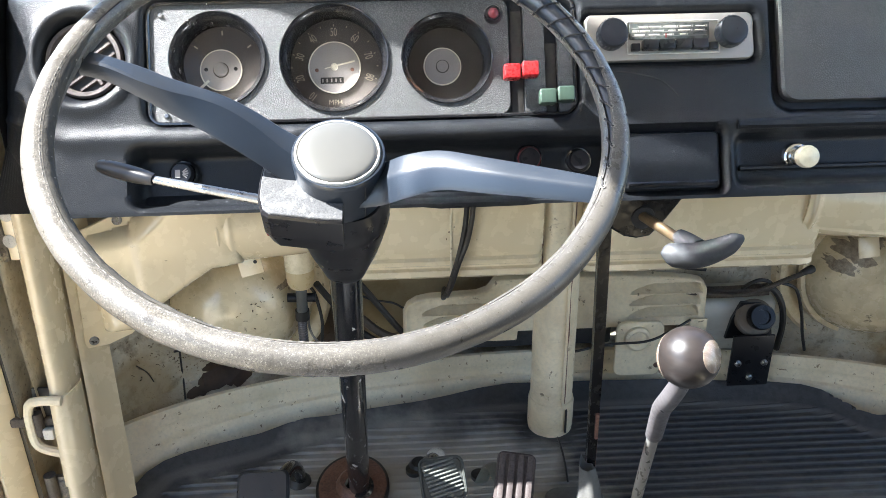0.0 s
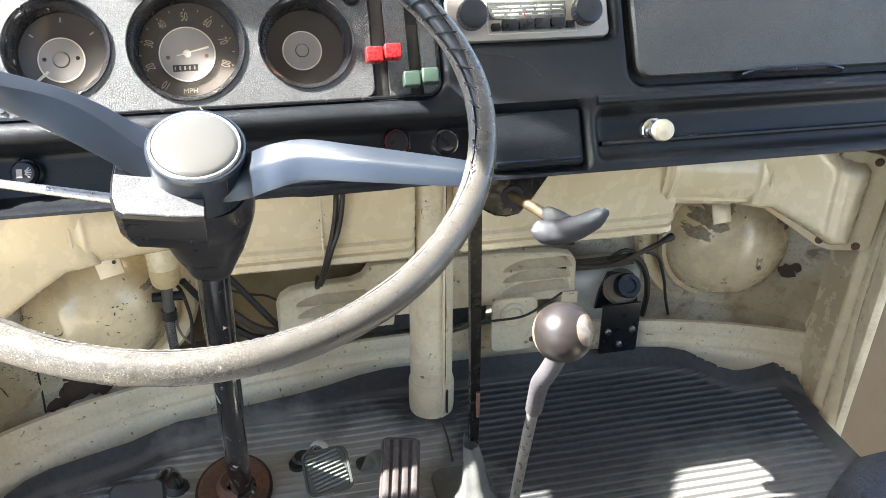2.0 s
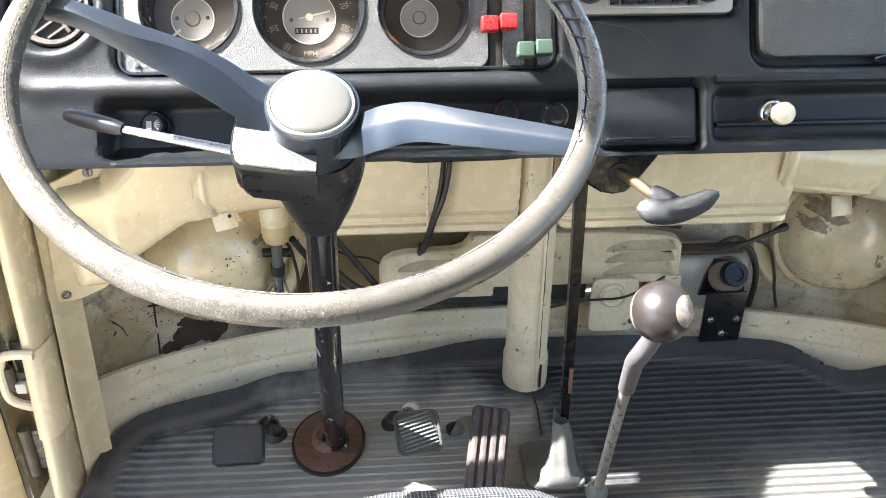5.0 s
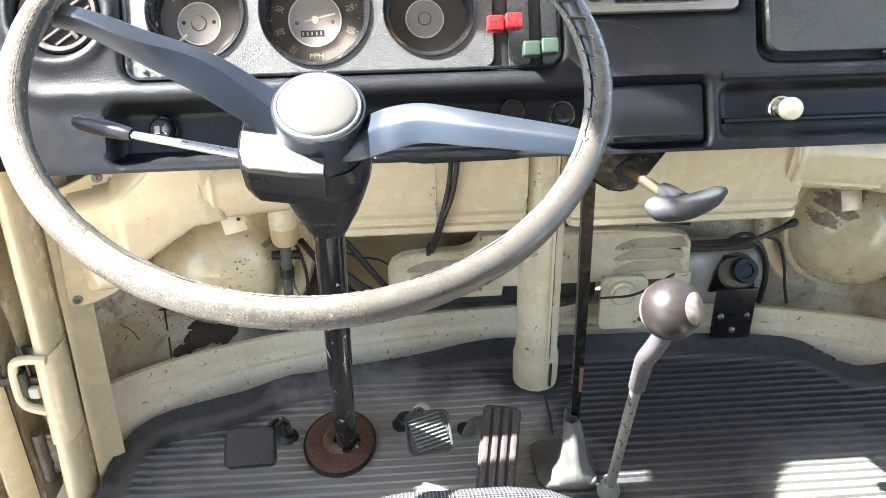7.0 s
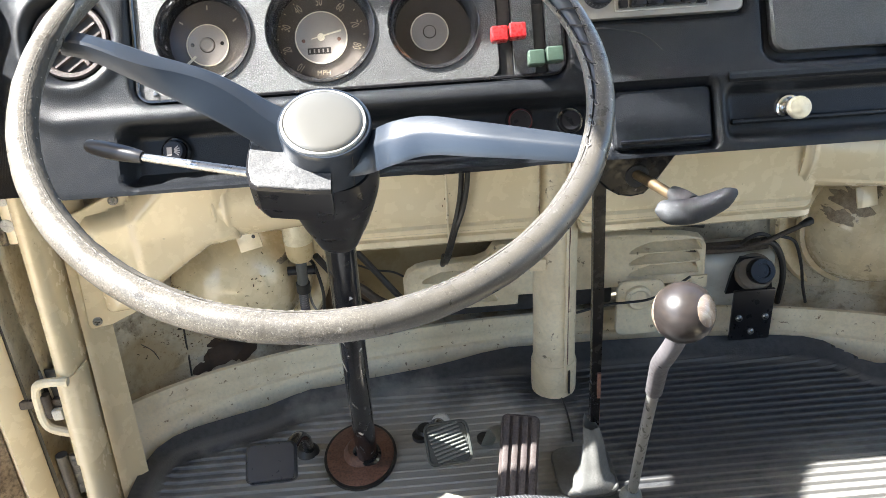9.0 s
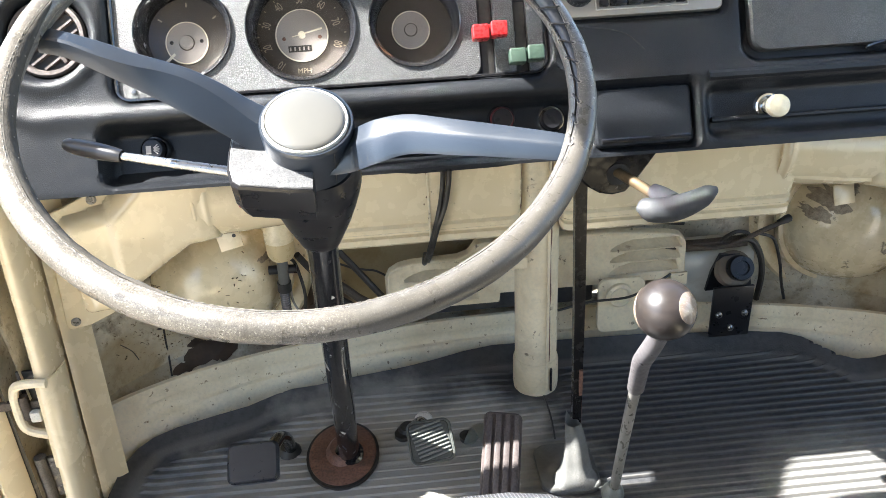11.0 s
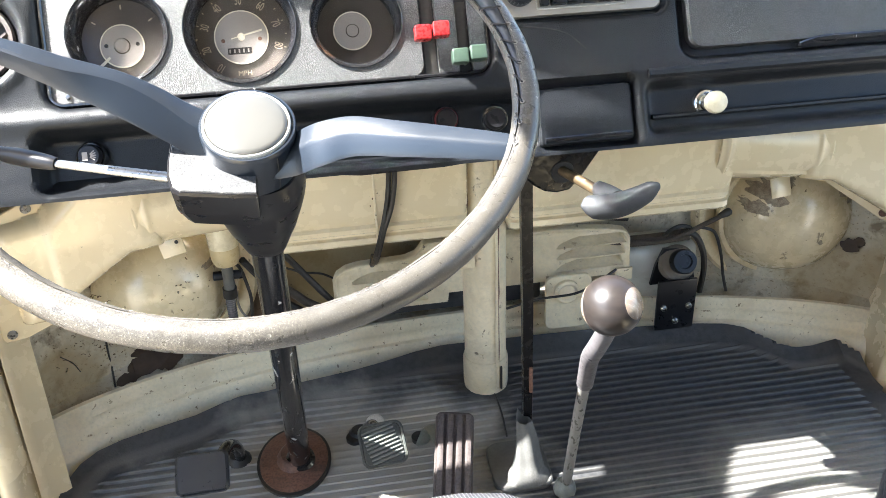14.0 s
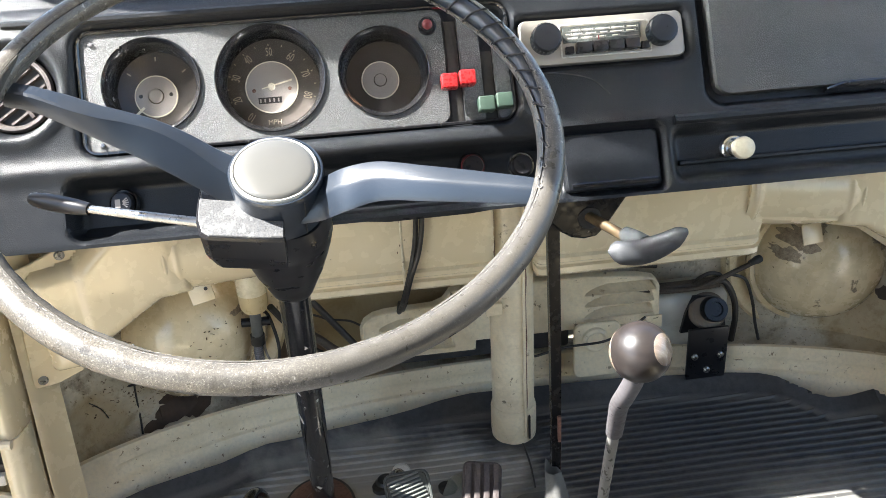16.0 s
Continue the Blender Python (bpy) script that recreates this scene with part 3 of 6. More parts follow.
rdoor = thing("van_door", (0.94, 0.86, -0.1), "cream passenger's door swung open, with a plain tan inner board", "door", "cab doors")
rm = axes((0.8205, 0.861, 0.0), Vector((0.94, -0.34, 0)), Vector((0.05, 0, 1)), Vector((-0.34, -0.94, 0)))
part("shell", box((0.0, -0.26, -0.045), (1.0, 0.64, -0.008), rm, 0.012), cream, rdoor)
part("board", box((0.014, -0.24, -0.008), (0.97, 0.60, 0.002), rm, 0.002), tan_board, rdoor, "plain tan hardboard inner panel")
part("edge_strip", box((-0.001, -0.22, -0.03), (0.0135, 0.64, 0.006), rm, 0.004), cream_worn, rdoor, "chipped cream door edge")

# check strap and hinge in the gap
strap = thing("door_check_strap", (-0.478, 0.845, 0.15), "cream door check strap bracket with a steel link", "door hardware")
part("bracket", tube([(-0.452, 0.845, 0.209), (-0.478, 0.845, 0.210), (-0.496, 0.850, 0.200), (-0.503, 0.855, 0.168), (-0.497, 0.850, 0.137), (-0.466, 0.845, 0.127)], 0.0062, 10, 6), cream_worn, strap)
part("link", box((-0.54, 0.858, 0.160), (-0.462, 0.866, 0.173), None, 0.003), loom_brown, strap, "grimy steel link")
part("recess", box((-0.497, 0.8655, 0.135), (-0.455, 0.870, 0.215), None, 0.002), wire_black, strap, "dark box behind the bracket's loop")
part("link_block", box((-0.488, 0.848, 0.146), (-0.474, 0.858, 0.162), None, 0.003), worn_metal, strap)
part("pin", rod((-0.492, 0.855, 0.150), (-0.492, 0.855, 0.185), 0.006), loom_brown, strap)
WRAP = ((-0.4800, 0.8580), (-0.4720, 0.8540), (-0.4650, 0.8568), (-0.4580, 0.8655), (-0.4545, 0.880), (-0.4525, 0.897))
rings = []
for z in (0.098, 0.125, 0.150, 0.180, 0.210):
    k = (POST_BEND - z) / POST_BEND
    fore = [Vector((x + 0.035 * z + 0.031 * k, y - 0.074 * k, z)) for x, y in WRAP]
    rings.append(fore + [p + Vector((-0.002, 0.0035, 0)) for p in fore[::-1]])
part("backing_plate", loft(rings), cream, strap, "thin cream plate folded round the post", angle=50)
plate_up = part("hinge_plate", box((-0.484, 0.876, 0.392), (-0.452, 0.881, 0.482), None, 0.003), cream, door, "cream hinge plate with cross-head bolts")
for x, z in ((-0.4763, 0.4515), (-0.4795, 0.4174)):
    screw((x, 0.876, z), (0, -1, 0), plate_up, 0.0085, worn_metal, "hinge_bolt")
solo("gap_panel", box((-0.60, 0.95, -0.1), (-0.475, 0.97, 0.6), None, 0.004), grimy_jamb, "grimy stained panel behind the door gap", "panel", kind="structure")
for zc in (0.425, 0.03):
    h = part("hinge", join(box((-0.515, 0.874, zc - 0.034), (-0.484, 0.882, zc + 0.034), None, 0.003), rod((-0.506, 0.872, zc - 0.04), (-0.506, 0.872, zc + 0.04), 0.008)), greasy_steel, door, "greasy dark steel hinge")
    for dz in (-0.02, 0.022):
        screw((-0.492, 0.874, zc + dz), (0, -1, 0), h, 0.006, greasy_steel)


# ---------------------------------------------------------------- rubber floor mat
# the mat's front edge: x, y and the height to which it curls up against the rail
MAT_EDGE = ((-0.4200, 0.80, 0.014), (-0.4186, 0.849, 0.016), (-0.4128, 0.898, 0.018), (-0.4000, 0.930, 0.019), (-0.3800, 0.952, 0.020), (-0.346, 0.972, 0.020), (-0.295, 0.988, 0.022), (-0.247, 1.004, 0.022), (-0.207, 1.027, 0.022), (-0.181, 1.038, 0.022),
            (-0.141, 1.042, 0.022), (-0.10, 1.052, 0.022), (0.0, 1.070, 0.022), (0.048, 1.080, 0.024), (0.097, 1.092, 0.027), (0.147, 1.098, 0.030), (0.30, 1.095, 0.030), (0.40, 1.092, 0.030), (0.577, 1.072, 0.030),
            (0.625, 1.061, 0.030), (0.652, 1.046, 0.029), (0.672, 1.020, 0.027), (0.692, 0.992, 0.025), (0.712, 0.982, 0.023), (0.740, 0.983, 0.022), (0.790, 0.993, 0.022), (0.806, 0.955, 0.020), (0.83, 0.88, 0.012))


def mat_edge(x):
    """The edge's y and height at x."""
    for (x0, y0, z0), (x1, y1, z1) in zip(MAT_EDGE, MAT_EDGE[1:]):
        if x <= x1:
            t = max(0.0, (x - x0) / (x1 - x0))
            return y0 + (y1 - y0) * t, z0 + (z1 - z0) * t
    return MAT_EDGE[-1][1:]


def mat_left(y):
    """Where the mat begins at y, along the post's foot."""
    for (x0, y0, _), (x1, y1, _) in zip(MAT_EDGE[:5], MAT_EDGE[1:6]):
        if y <= y1:
            return x0 + (x1 - x0) * max(0.0, (y - y0) / (y1 - y0))
    return MAT_EDGE[5][0]


RIB = 0.0152
mat_rows = []
y = 0.18
while y < 1.13:
    for dy, h in ((0.0, 0.0), (0.0058, 0.0), (0.0074, 1.0), (0.0098, 1.0), (0.0114, 0.0)):
        mat_rows.append((y + dy, h))
    y += RIB
rows = []
COLS = 260
for y, h in mat_rows:
    row = []
    for i in range(COLS + 1):
        right = 0.806 if y > 0.88 else 0.800
        left = mat_left(y)
        x = left + (right - left) * i / COLS
        front, lip = mat_edge(x)
        edge = front - y
        hem = 0.026 + 0.022 * min(1.0, max(0.0, (-0.10 - x) / 0.1))
        flat = min(1.0, max(0.0, (edge - hem) / 0.012))
        side = min(1.0, max(0.0, (min(x - left, right - x) - 0.034) / 0.008))
        worn = 1 - 0.85 * math.exp(-(((x - 0.0) / 0.22) ** 2 + ((y - 0.90) / 0.10) ** 2) ** 1.5)
        worn *= 1 - math.exp(-(((x - 0.205) ** 2 + (y - 1.024) ** 2) / 0.0036) ** 2)
        z = 0.0045 * h * flat * side * worn
        near = min(max(0.0, edge), 0.8 * (x - left) + 0.004 if x < -0.3 else 1.0)
        curl = max(0.0, 1 - near / 0.05)
        z += lip * curl ** 1.6 + 0.0015 * noise.noise(Vector((x * 9, y * 9, 0.3)))
        if edge < 0:
            row.append(Vector((x, front, lip) if edge > -0.0063 else (x, front + 0.004, lip - 0.012)))
        else:
            row.append(Vector((x, y, z)))
    rows.append(row)
mat_bm = loft(rows, False, False)
bmesh.ops.remove_doubles(mat_bm, verts=mat_bm.verts, dist=0.0002)
solid = bmesh.ops.extrude_face_region(mat_bm, geom=list(mat_bm.faces))
bmesh.ops.translate(mat_bm, vec=(0, 0, -0.005), verts=[g for g in solid["geom"] if isinstance(g, bmesh.types.BMVert)])
bmesh.ops.recalc_face_normals(mat_bm, faces=mat_bm.faces)
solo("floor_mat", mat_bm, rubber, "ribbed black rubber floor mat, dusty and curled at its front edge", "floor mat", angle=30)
solo("mat_slit", tube([(0.211, 0.985, 0.0045), (0.212, 0.94, 0.0045), (0.208, 0.885, 0.0045)], 0.0016, 6, 6), wire_black, "dark slit cut in the floor mat", "slit", kind="structure")


# ---------------------------------------------------------------- pressed panels, ducts and lamp bowls at the front
BOWL_Z = {-0.290: 0.185, 0.748: 0.200}


def lamp_bowl(x, label):
    zc = BOWL_Z[x]
    t = thing("headlamp_bowl", (x, 1.13, 0.09), label, "headlamp bowl", "headlamp bowls")
    m = axes((x, 1.15, zc), Vector((1, 0, 0)), Vector((0, 0, 1)), Vector((0, -1, 0)))
    prof = [(0.118, -0.06), (0.116, 0.0), (0.109, 0.03), (0.098, 0.056), (0.082, 0.078), (0.06, 0.095), (0.036, 0.104), (0.012, 0.107)]
    shell = lathe(prof, m, 56)
    for v in shell.verts:
        v.co += 0.0022 * noise.noise_vector(v.co * 14)
    part("shell", shell, bowl_paint, t)
    part("flange", lathe([(0.119, 0.0), (0.124, 0.012), (0.121, 0.020), (0.114, 0.020), (0.108, 0.014)], m, 56, False), bowl_paint, t)
    part("seat_ring", lathe([(0.118, -0.006), (0.128, -0.007), (0.139, -0.001), (0.147, 0.001), (0.152, -0.004), (0.154, -0.02)], m, 64, False), bowl_paint, t, "pressed ring round the bowl")
    if x > MID:
        tab = box((-0.016, -0.016, -0.0015), (0.016, 0.016, 0.0015), axes((0.685, 1.06, 0.277), Vector((0.99, 0.0, 0.1)), Vector((-0.1, 0.3, 0.95)), Vector((0.0, -0.95, 0.3))), 0.001)
    else:
        tab = box((-0.017, -0.016, -0.0015), (0.017, 0.016, 0.0015), axes((-0.238, 1.045, 0.292), Vector((0.97, 0.0, 0.243)), Vector((-0.24, 0.28, 0.93)), Vector((-0.07, -0.96, 0.27))), 0.001)
        part("tab_hole", lathe([(0.0028, 0.0), (0.0026, 0.0008), (0.0005, 0.0008)], axes((-0.230, 1.0428, 0.297), Vector((1, 0, 0)), Vector((0, 0.28, 0.96)), Vector((0, -0.96, 0.28))), 12), wire_black, t)
    part("tab", tab, cream, t, "small cream steel tab")
    for dx, dz in ((-0.03, 0.02), (0.012, 0.045), (0.022, -0.02)):
        part("drain_hole", ball(0.0035, pose(x + dx, 1.15 - 0.1 + 0.6 * (dx * dx + dz * dz) / 0.1, zc + dz), 10, 8), wire_black, t)
    return t


lamp_bowl(-0.290, "cream painted headlamp bowl, dirty with dried grass flecks")
lamp_bowl(0.748, "cream painted headlamp bowl with rust scabs")

# air box under the dashboard, in two rounded chambers
air = thing("air_box", (MID, 1.05, 0.28), "glossy cream sheet steel fresh air box under the dashboard", "air box")


def chamber(x0, x1):
    prof = [(1.16, 0.290), (1.07, 0.286), (1.002, 0.286), (0.990, 0.288), (0.986, 0.292), (0.987, 0.300), (0.993, 0.302), (0.993, 0.305), (0.986, 0.309), (0.985, 0.316), (0.989, 0.320),
            (0.985, 0.328), (0.982, 0.34), (0.980, 0.37), (0.981, 0.42), (0.984, 0.56), (1.16, 0.56)]
    rings = []
    n = 26
    for i in range(n + 1):
        t = i / n
        d = min(t, 1 - t) * (x1 - x0)
        k = 1.0 if d > 0.04 else 0.80 + 0.20 * math.sqrt(max(0.0, 1 - (1 - d / 0.04) ** 2))
        rings.append([Vector((x0 + (x1 - x0) * (0.5 - 0.5 * math.cos(math.pi * t)), 1.16 + (yy - 1.16) * k, 0.56 + (zz - 0.56) * (1 - 0.35 * (1 - k) if zz < 0.5 else 1))) for yy, zz in prof])
    return loft(rings)


def inside(poly, u, v):
    """Distance inside a closed outline; negative outside."""
    best, odd = 1.0, False
    for (x0, y0), (x1, y1) in zip(poly, poly[1:] + poly[:1]):
        dx, dy = x1 - x0, y1 - y0
        t = min(1.0, max(0.0, ((u - x0) * dx + (v - y0) * dy) / (dx * dx + dy * dy)))
        best = min(best, math.hypot(u - x0 - t * dx, v - y0 - t * dy))
        if (y0 > v) != (y1 > v) and u < x0 + (v - y0) / dy * dx:
            odd = not odd
    return best if odd else -best


part("left_chamber", chamber(-0.10, 0.178), cream, air)
part("right_chamber", chamber(0.232, 0.565), cream, air)
drip = random.Random(5)
for cx, cz, n in ((0.046, 0.395, 10), (0.172, 0.40, 14), (0.150, 0.36, 5)):
    for k in range(n):
        x, z = cx + drip.uniform(-0.004, 0.004), cz - 0.01 * k + drip.uniform(-0.006, 0.006)
        if z > 0.33:
            part("rust_mark", ball(drip.uniform(0.0005, 0.0013), Matrix.Translation((x, 0.9805 if x < 0.14 else 0.984 + 4.0 * (x - 0.14) ** 2, z)) @ Matrix.Diagonal((1, 0.25, drip.uniform(1.0, 2.5), 1)), 8, 6), rust_plate, air, "brown rust mark")
part("weld_strip", box((0.047, 0.979, 0.30), (0.050, 0.984, 0.46), None, 0.001), cream_worn, air)
LIP = ((0.532, 0.986, 0.358), (0.565, 0.980, 0.353), (0.601, 0.976, 0.349), (0.640, 0.974, 0.346), (0.668, 0.970, 0.344))
for s in (-1, 1):
    fx = lambda d: MID + s * d
    duct = thing("air_duct", (fx(0.48), 1.0, 0.30), "cream painted sheet steel air duct flaring to the door post", "air duct", "air ducts")
    ridge = lambda t: 0.062 - 0.004 * t + sum(h * math.exp(-((t - c) / w) ** 2) for c, h, w in ((0.11, 0.0035, 0.03), (0.86, 0.0022, 0.02), (0.97, 0.0022, 0.02)))
    part("neck", tube([(fx(0.325), 1.035, 0.385), (fx(0.40), 1.025, 0.38), (fx(0.485), 1.012, 0.378)], ridge, 36, 44), cream, duct, "round neck with soft pressed beads", angle=60)
    if s == 1:
        part("seam_lip", loft([[Vector((x, y0, z)), Vector((x, y0 + 0.02, z + 0.004)), Vector((x, y0 + 0.02, z - 0.004)), Vector((x, y0, z - 0.0065))] for x, y0, z in LIP]), cream, duct, "folded lip under the neck")
    # flared end: a pressed pan over a flat flange
    fm = axes((fx(0.4875), 1.0, 0.0), Vector((s * 0.92, -0.392, 0)), Vector((0, 0, 1)), Vector((-s * 0.392, -0.92, 0)))
    ex = 0.0 if s == 1 else 0.018
    ez = 0.0 if s == 1 else -0.013
    pan = [(-0.034, 0.322), (0.012, 0.321), (0.088, 0.277), (0.108 + 0.6 * ex, 0.263 + ez), (0.140 + ex, 0.266 + ez), (0.149 + ex, 0.382), (0.140 + ex, 0.392), (0.108, 0.398), (0.082, 0.422), (0.05, 0.455), (-0.034, 0.47)]
    rings = []
    for i in range(61):
        u = -0.034 + (0.186 + ex) * i / 60
        ring = []
        for j in range(61):
            v = 0.245 + 0.225 * j / 60
            d = inside(pan, u, v)
            e = min(1.0, max(0.0, d / 0.020))
            top = 0.050 - 0.24 * max(0.0, u) + 0.5 * max(0.0, u) ** 2
            cu = u - 0.101 - ex * 0.5
            crease = (0.005 * min(1.0, max(0.0, cu / 0.010)) + 0.004 * math.exp(-(cu / 0.005) ** 2)) * min(1.0, max(0.0, (v - 0.272) / 0.02))
            ring.append(fm @ Vector((u, v, -0.002 + (top - crease) * math.sqrt(max(0.0, 1 - (1 - e) ** 2)))))
        rings.append(ring)
    flare = loft(rings, False, False)
    back = fm.inverted()
    bmesh.ops.delete(flare, geom=[v for v in flare.verts if inside(pan, (back @ v.co).x, (back @ v.co).y) < -0.003], context="VERTS")
    part("flare", flare, cream, duct, angle=50)
    if s == 1:
        flange = [(-0.031, 0.334), (-0.031, 0.315), (0.012, 0.311), (0.096, 0.257), (0.115, 0.251), (0.165, 0.254), (0.172, 0.262), (0.181, 0.39), (0.174, 0.402), (0.158, 0.407), (0.103, 0.418)]
        heads = ((-0.002, 0.323), (0.099, 0.267), (0.152, 0.261), (0.156, 0.397), (0.098, 0.410))
    else:
        flange = [(-0.022, 0.334), (-0.020, 0.319), (0.030, 0.311), (0.081, 0.277), (0.127, 0.240), (0.158, 0.232), (0.184, 0.233), (0.187, 0.24), (0.182, 0.32), (0.174, 0.40), (0.157, 0.403), (0.112, 0.418)]
        heads = ((0.175, 0.243), (0.118, 0.407))
    part("flange", plate(flange if s == 1 else flange[::-1], -0.004, 0.0, fm, 0.001), cream, duct)
    for px_, pz_ in heads:
        screw(fm @ Vector((px_, pz_, 0.0)), fm.to_3x3() @ Vector((0, 0, 1)), duct, 0.0065, rust_plate if s == 1 else steel)

# louvred kick panel across the middle
kick = thing("louvred_panel", (MID, 1.085, 0.14), "cream pressed steel kick panel with louvres at both ends", "louvred panel")
km = axes((0, 1.088, 0), Vector((1, 0, 0)), Vector((0, 0.12, 0.99)), Vector((0, -0.99, 0.12)))
LOUVRES = ((0.008, 0.122, 0.161), (0.010, 0.124, 0.1415), (0.012, 0.126, 0.122), (0.343, 0.458, 0.1845), (0.342, 0.456, 0.1650), (0.341, 0.454, 0.1445))


def kick_top(x):
    stops = ((-0.022, 0.168), (-0.015, 0.183), (0.0, 0.192), (0.02, 0.196), (0.095, 0.199), (0.112, 0.205), (0.124, 0.220), (0.135, 0.223), (0.34, 0.222), (0.43, 0.214), (0.455, 0.208), (0.464, 0.198), (0.469, 0.180))
    for (x0, z0), (x1, z1) in zip(stops, stops[1:]):
        if x <= x1:
            return z0 + (z1 - z0) * (x - x0) / (x1 - x0)
    return 0.18


def kick_relief(x, z, d):
    """Inward scoops of the louvres, deepest under their upper lips, with a bead along the edge."""
    h = 0.003 * math.exp(-((d - 0.006) / 0.003) ** 2) - (0.010 * (1 - d / 0.004) if d < 0.004 else 0.0)
    for x0, x1, zb in LOUVRES:
        t = (x - x0) / (x1 - x0)
        if not 0 < t < 1:
            continue
        k = min(1.0, (t / 0.30) ** 0.55) * min(1.0, ((1 - t) / 0.05) ** 0.5)
        zt = zb + 0.0165 * k
        if zb < z < zt:
            h -= 0.024 * min(1.0, k * 1.2) * ((z - zb) / (zt - zb)) ** 0.8
        elif zb - 0.004 < z <= zb:
            h += 0.0022 * (z - zb + 0.004) / 0.004
    return h


rings = []
for i in range(247):
    x = -0.022 + 0.491 * i / 246
    zt, zb = kick_top(x), (0.112 if x < 0.16 else 0.128)
    ring = []
    for j in range(73):
        z = zb + (zt - zb) * j / 72
        d = min(x + 0.022, 0.469 - x, zt - z, 1.0)
        ring.append(km @ Vector((x, z, kick_relief(x, z, d))))
    rings.append(ring)
part("panel", loft(rings, False, False), cream_worn, kick, "pressed sheet with three scooped louvres at each end", angle=40)
part("corner_tab", box((0.440, 1.096, 0.118), (0.468, 1.100, 0.140), None, 0.001), cream_worn, kick)
# Dark box that paints in the shaded gap under the kick panel.
solo("shadow_fill", box((0.0, 1.12, 0.085), (0.32, 1.19, 0.135), None, 0.008), rubber, "dark box standing in for the shade behind the kick panel", "crossmember", kind="structure")
lowp = thing("anchor_plate", (0.356, 1.10, 0.04), "cream steel anchor plate with a round boss", "anchor plate")
part("plate", plate(round_rect(0.318, 0.045, 0.395, 0.145, 0.014), 0.0, 0.006, axes((0, 1.09, 0), Vector((1, 0, 0)), Vector((0, 0, 1)), Vector((0, -1, 0)))), cream_worn, lowp)
part("boss", lathe([(0.021, 0), (0.021, 0.007), (0.017, 0.010), (0.013, 0.006), (0.006, 0.007)], axes((0.352, 1.084, 0.117), Vector((1, 0, 0)), Vector((0, 0, 1)), Vector((0, -1, 0))), 28), cream_worn, lowp)
screw((0.388, 1.084, 0.064), (0, -1, 0), lowp, 0.005, rust_plate)

# upright cream tube in the middle
pipe = thing("upright_duct", (0.205, 1.024, 0.0), "upright cream steel duct with a seam and a rusty foot", "upright duct")
part("tube", lathe([(0.034, 0.055), (0.0325, 0.06), (0.0325, 0.43), (0.0325, 0.50)], pose(0.205, 1.024, 0), 40), cream_worn, pipe)
part("collar", lathe([(0.0345, 0.0), (0.0355, 0.01), (0.0355, 0.052), (0.034, 0.058), (0.0325, 0.058)], pose(0.205, 1.024, 0), 40), cream_worn, pipe)
part("seam", box((0.215, 0.989, 0.01), (0.219, 0.998, 0.46), None, 0.001), cream_worn, pipe)
part("rust_line", tube([(0.2205 + 0.0006 * math.sin(9 * k), 0.9955, 0.06 + 0.045 * k) for k in range(9)], lambda t: 0.0008 + 0.0006 * math.sin(23 * t) ** 2, 6, 4), rust_plate, pipe, "brown rust line along the seam")
part("rust_line", tube([(0.1785 + 0.0008 * math.sin(5 * k), 1.006, 0.24 + 0.03 * k) for k in range(8)], lambda t: 0.0014 + 0.0012 * math.sin(17 * t) ** 2, 6, 4), rust_plate, pipe, "brown rust line beside the air box")
part("clip", box((0.162, 0.992, 0.232), (0.186, 0.999, 0.25), None, 0.001), cream, pipe)
part("foot_gap", box((0.222, 0.990, 0.008), (0.225, 1.002, 0.05), None, 0.0005), wire_black, pipe)

# washer bottle in its black bracket
bottle = thing("washer_bottle", (0.53, 1.15, 0.0), "cloudy white plastic washer bottle with a black screw cap", "washer bottle")
part("body", bevel(box((0.450, 1.115, 0.03), (0.592, 1.19, 0.160), None, 0), 0.02, 4), bottle_plastic, bottle)
cm = towards((0.543, 1.101, 0.136), (0.535, 0.966, 0.209))
part("neck_ring", lathe([(0.030, 0), (0.031, 0.012), (0.027, 0.016), (0.020, 0.016)], cm, 32), grimy_jamb, bottle, "grimy yellowed neck ring")
part("cap", lathe([(0.021, 0.012), (0.021, 0.030), (0.019, 0.034), (0.012, 0.034), (0.011, 0.030), (0.002, 0.030)], cm @ pose(0.006, 0.002, 0), 24), black_plastic, bottle, "black screw cap")
brk = thing("bottle_bracket", (0.545, 1.10, 0.02), "black steel strap bracket bolted to the rail", "bracket")
part("strap", box((0.502, 1.064, 0.030), (0.569, 1.070, 0.124), None, 0.002), black_plastic, brk)
part("upper_arm", loft([[Vector((x, 1.098, z)) for x, z in ((0.502, 0.10), (0.580, 0.10), (0.573, 0.135), (0.552, 0.166), (0.520, 0.166), (0.508, 0.135))], [Vector((x, 1.104, z)) for x, z in ((0.502, 0.10), (0.580, 0.10), (0.573, 0.135), (0.552, 0.166), (0.520, 0.166), (0.508, 0.135))]]), black_plastic, brk)
for bx, bz in ((0.514, 0.074), (0.557, 0.074), (0.536, 0.047)):
    part("bolt", lathe([(0.0055, 0), (0.0055, 0.003), (0.003, 0.005)], axes((bx, 1.064, bz), Vector((1, 0, 0)), Vector((0, 0, 1)), Vector((0, -1, 0))), 12), steel, brk)

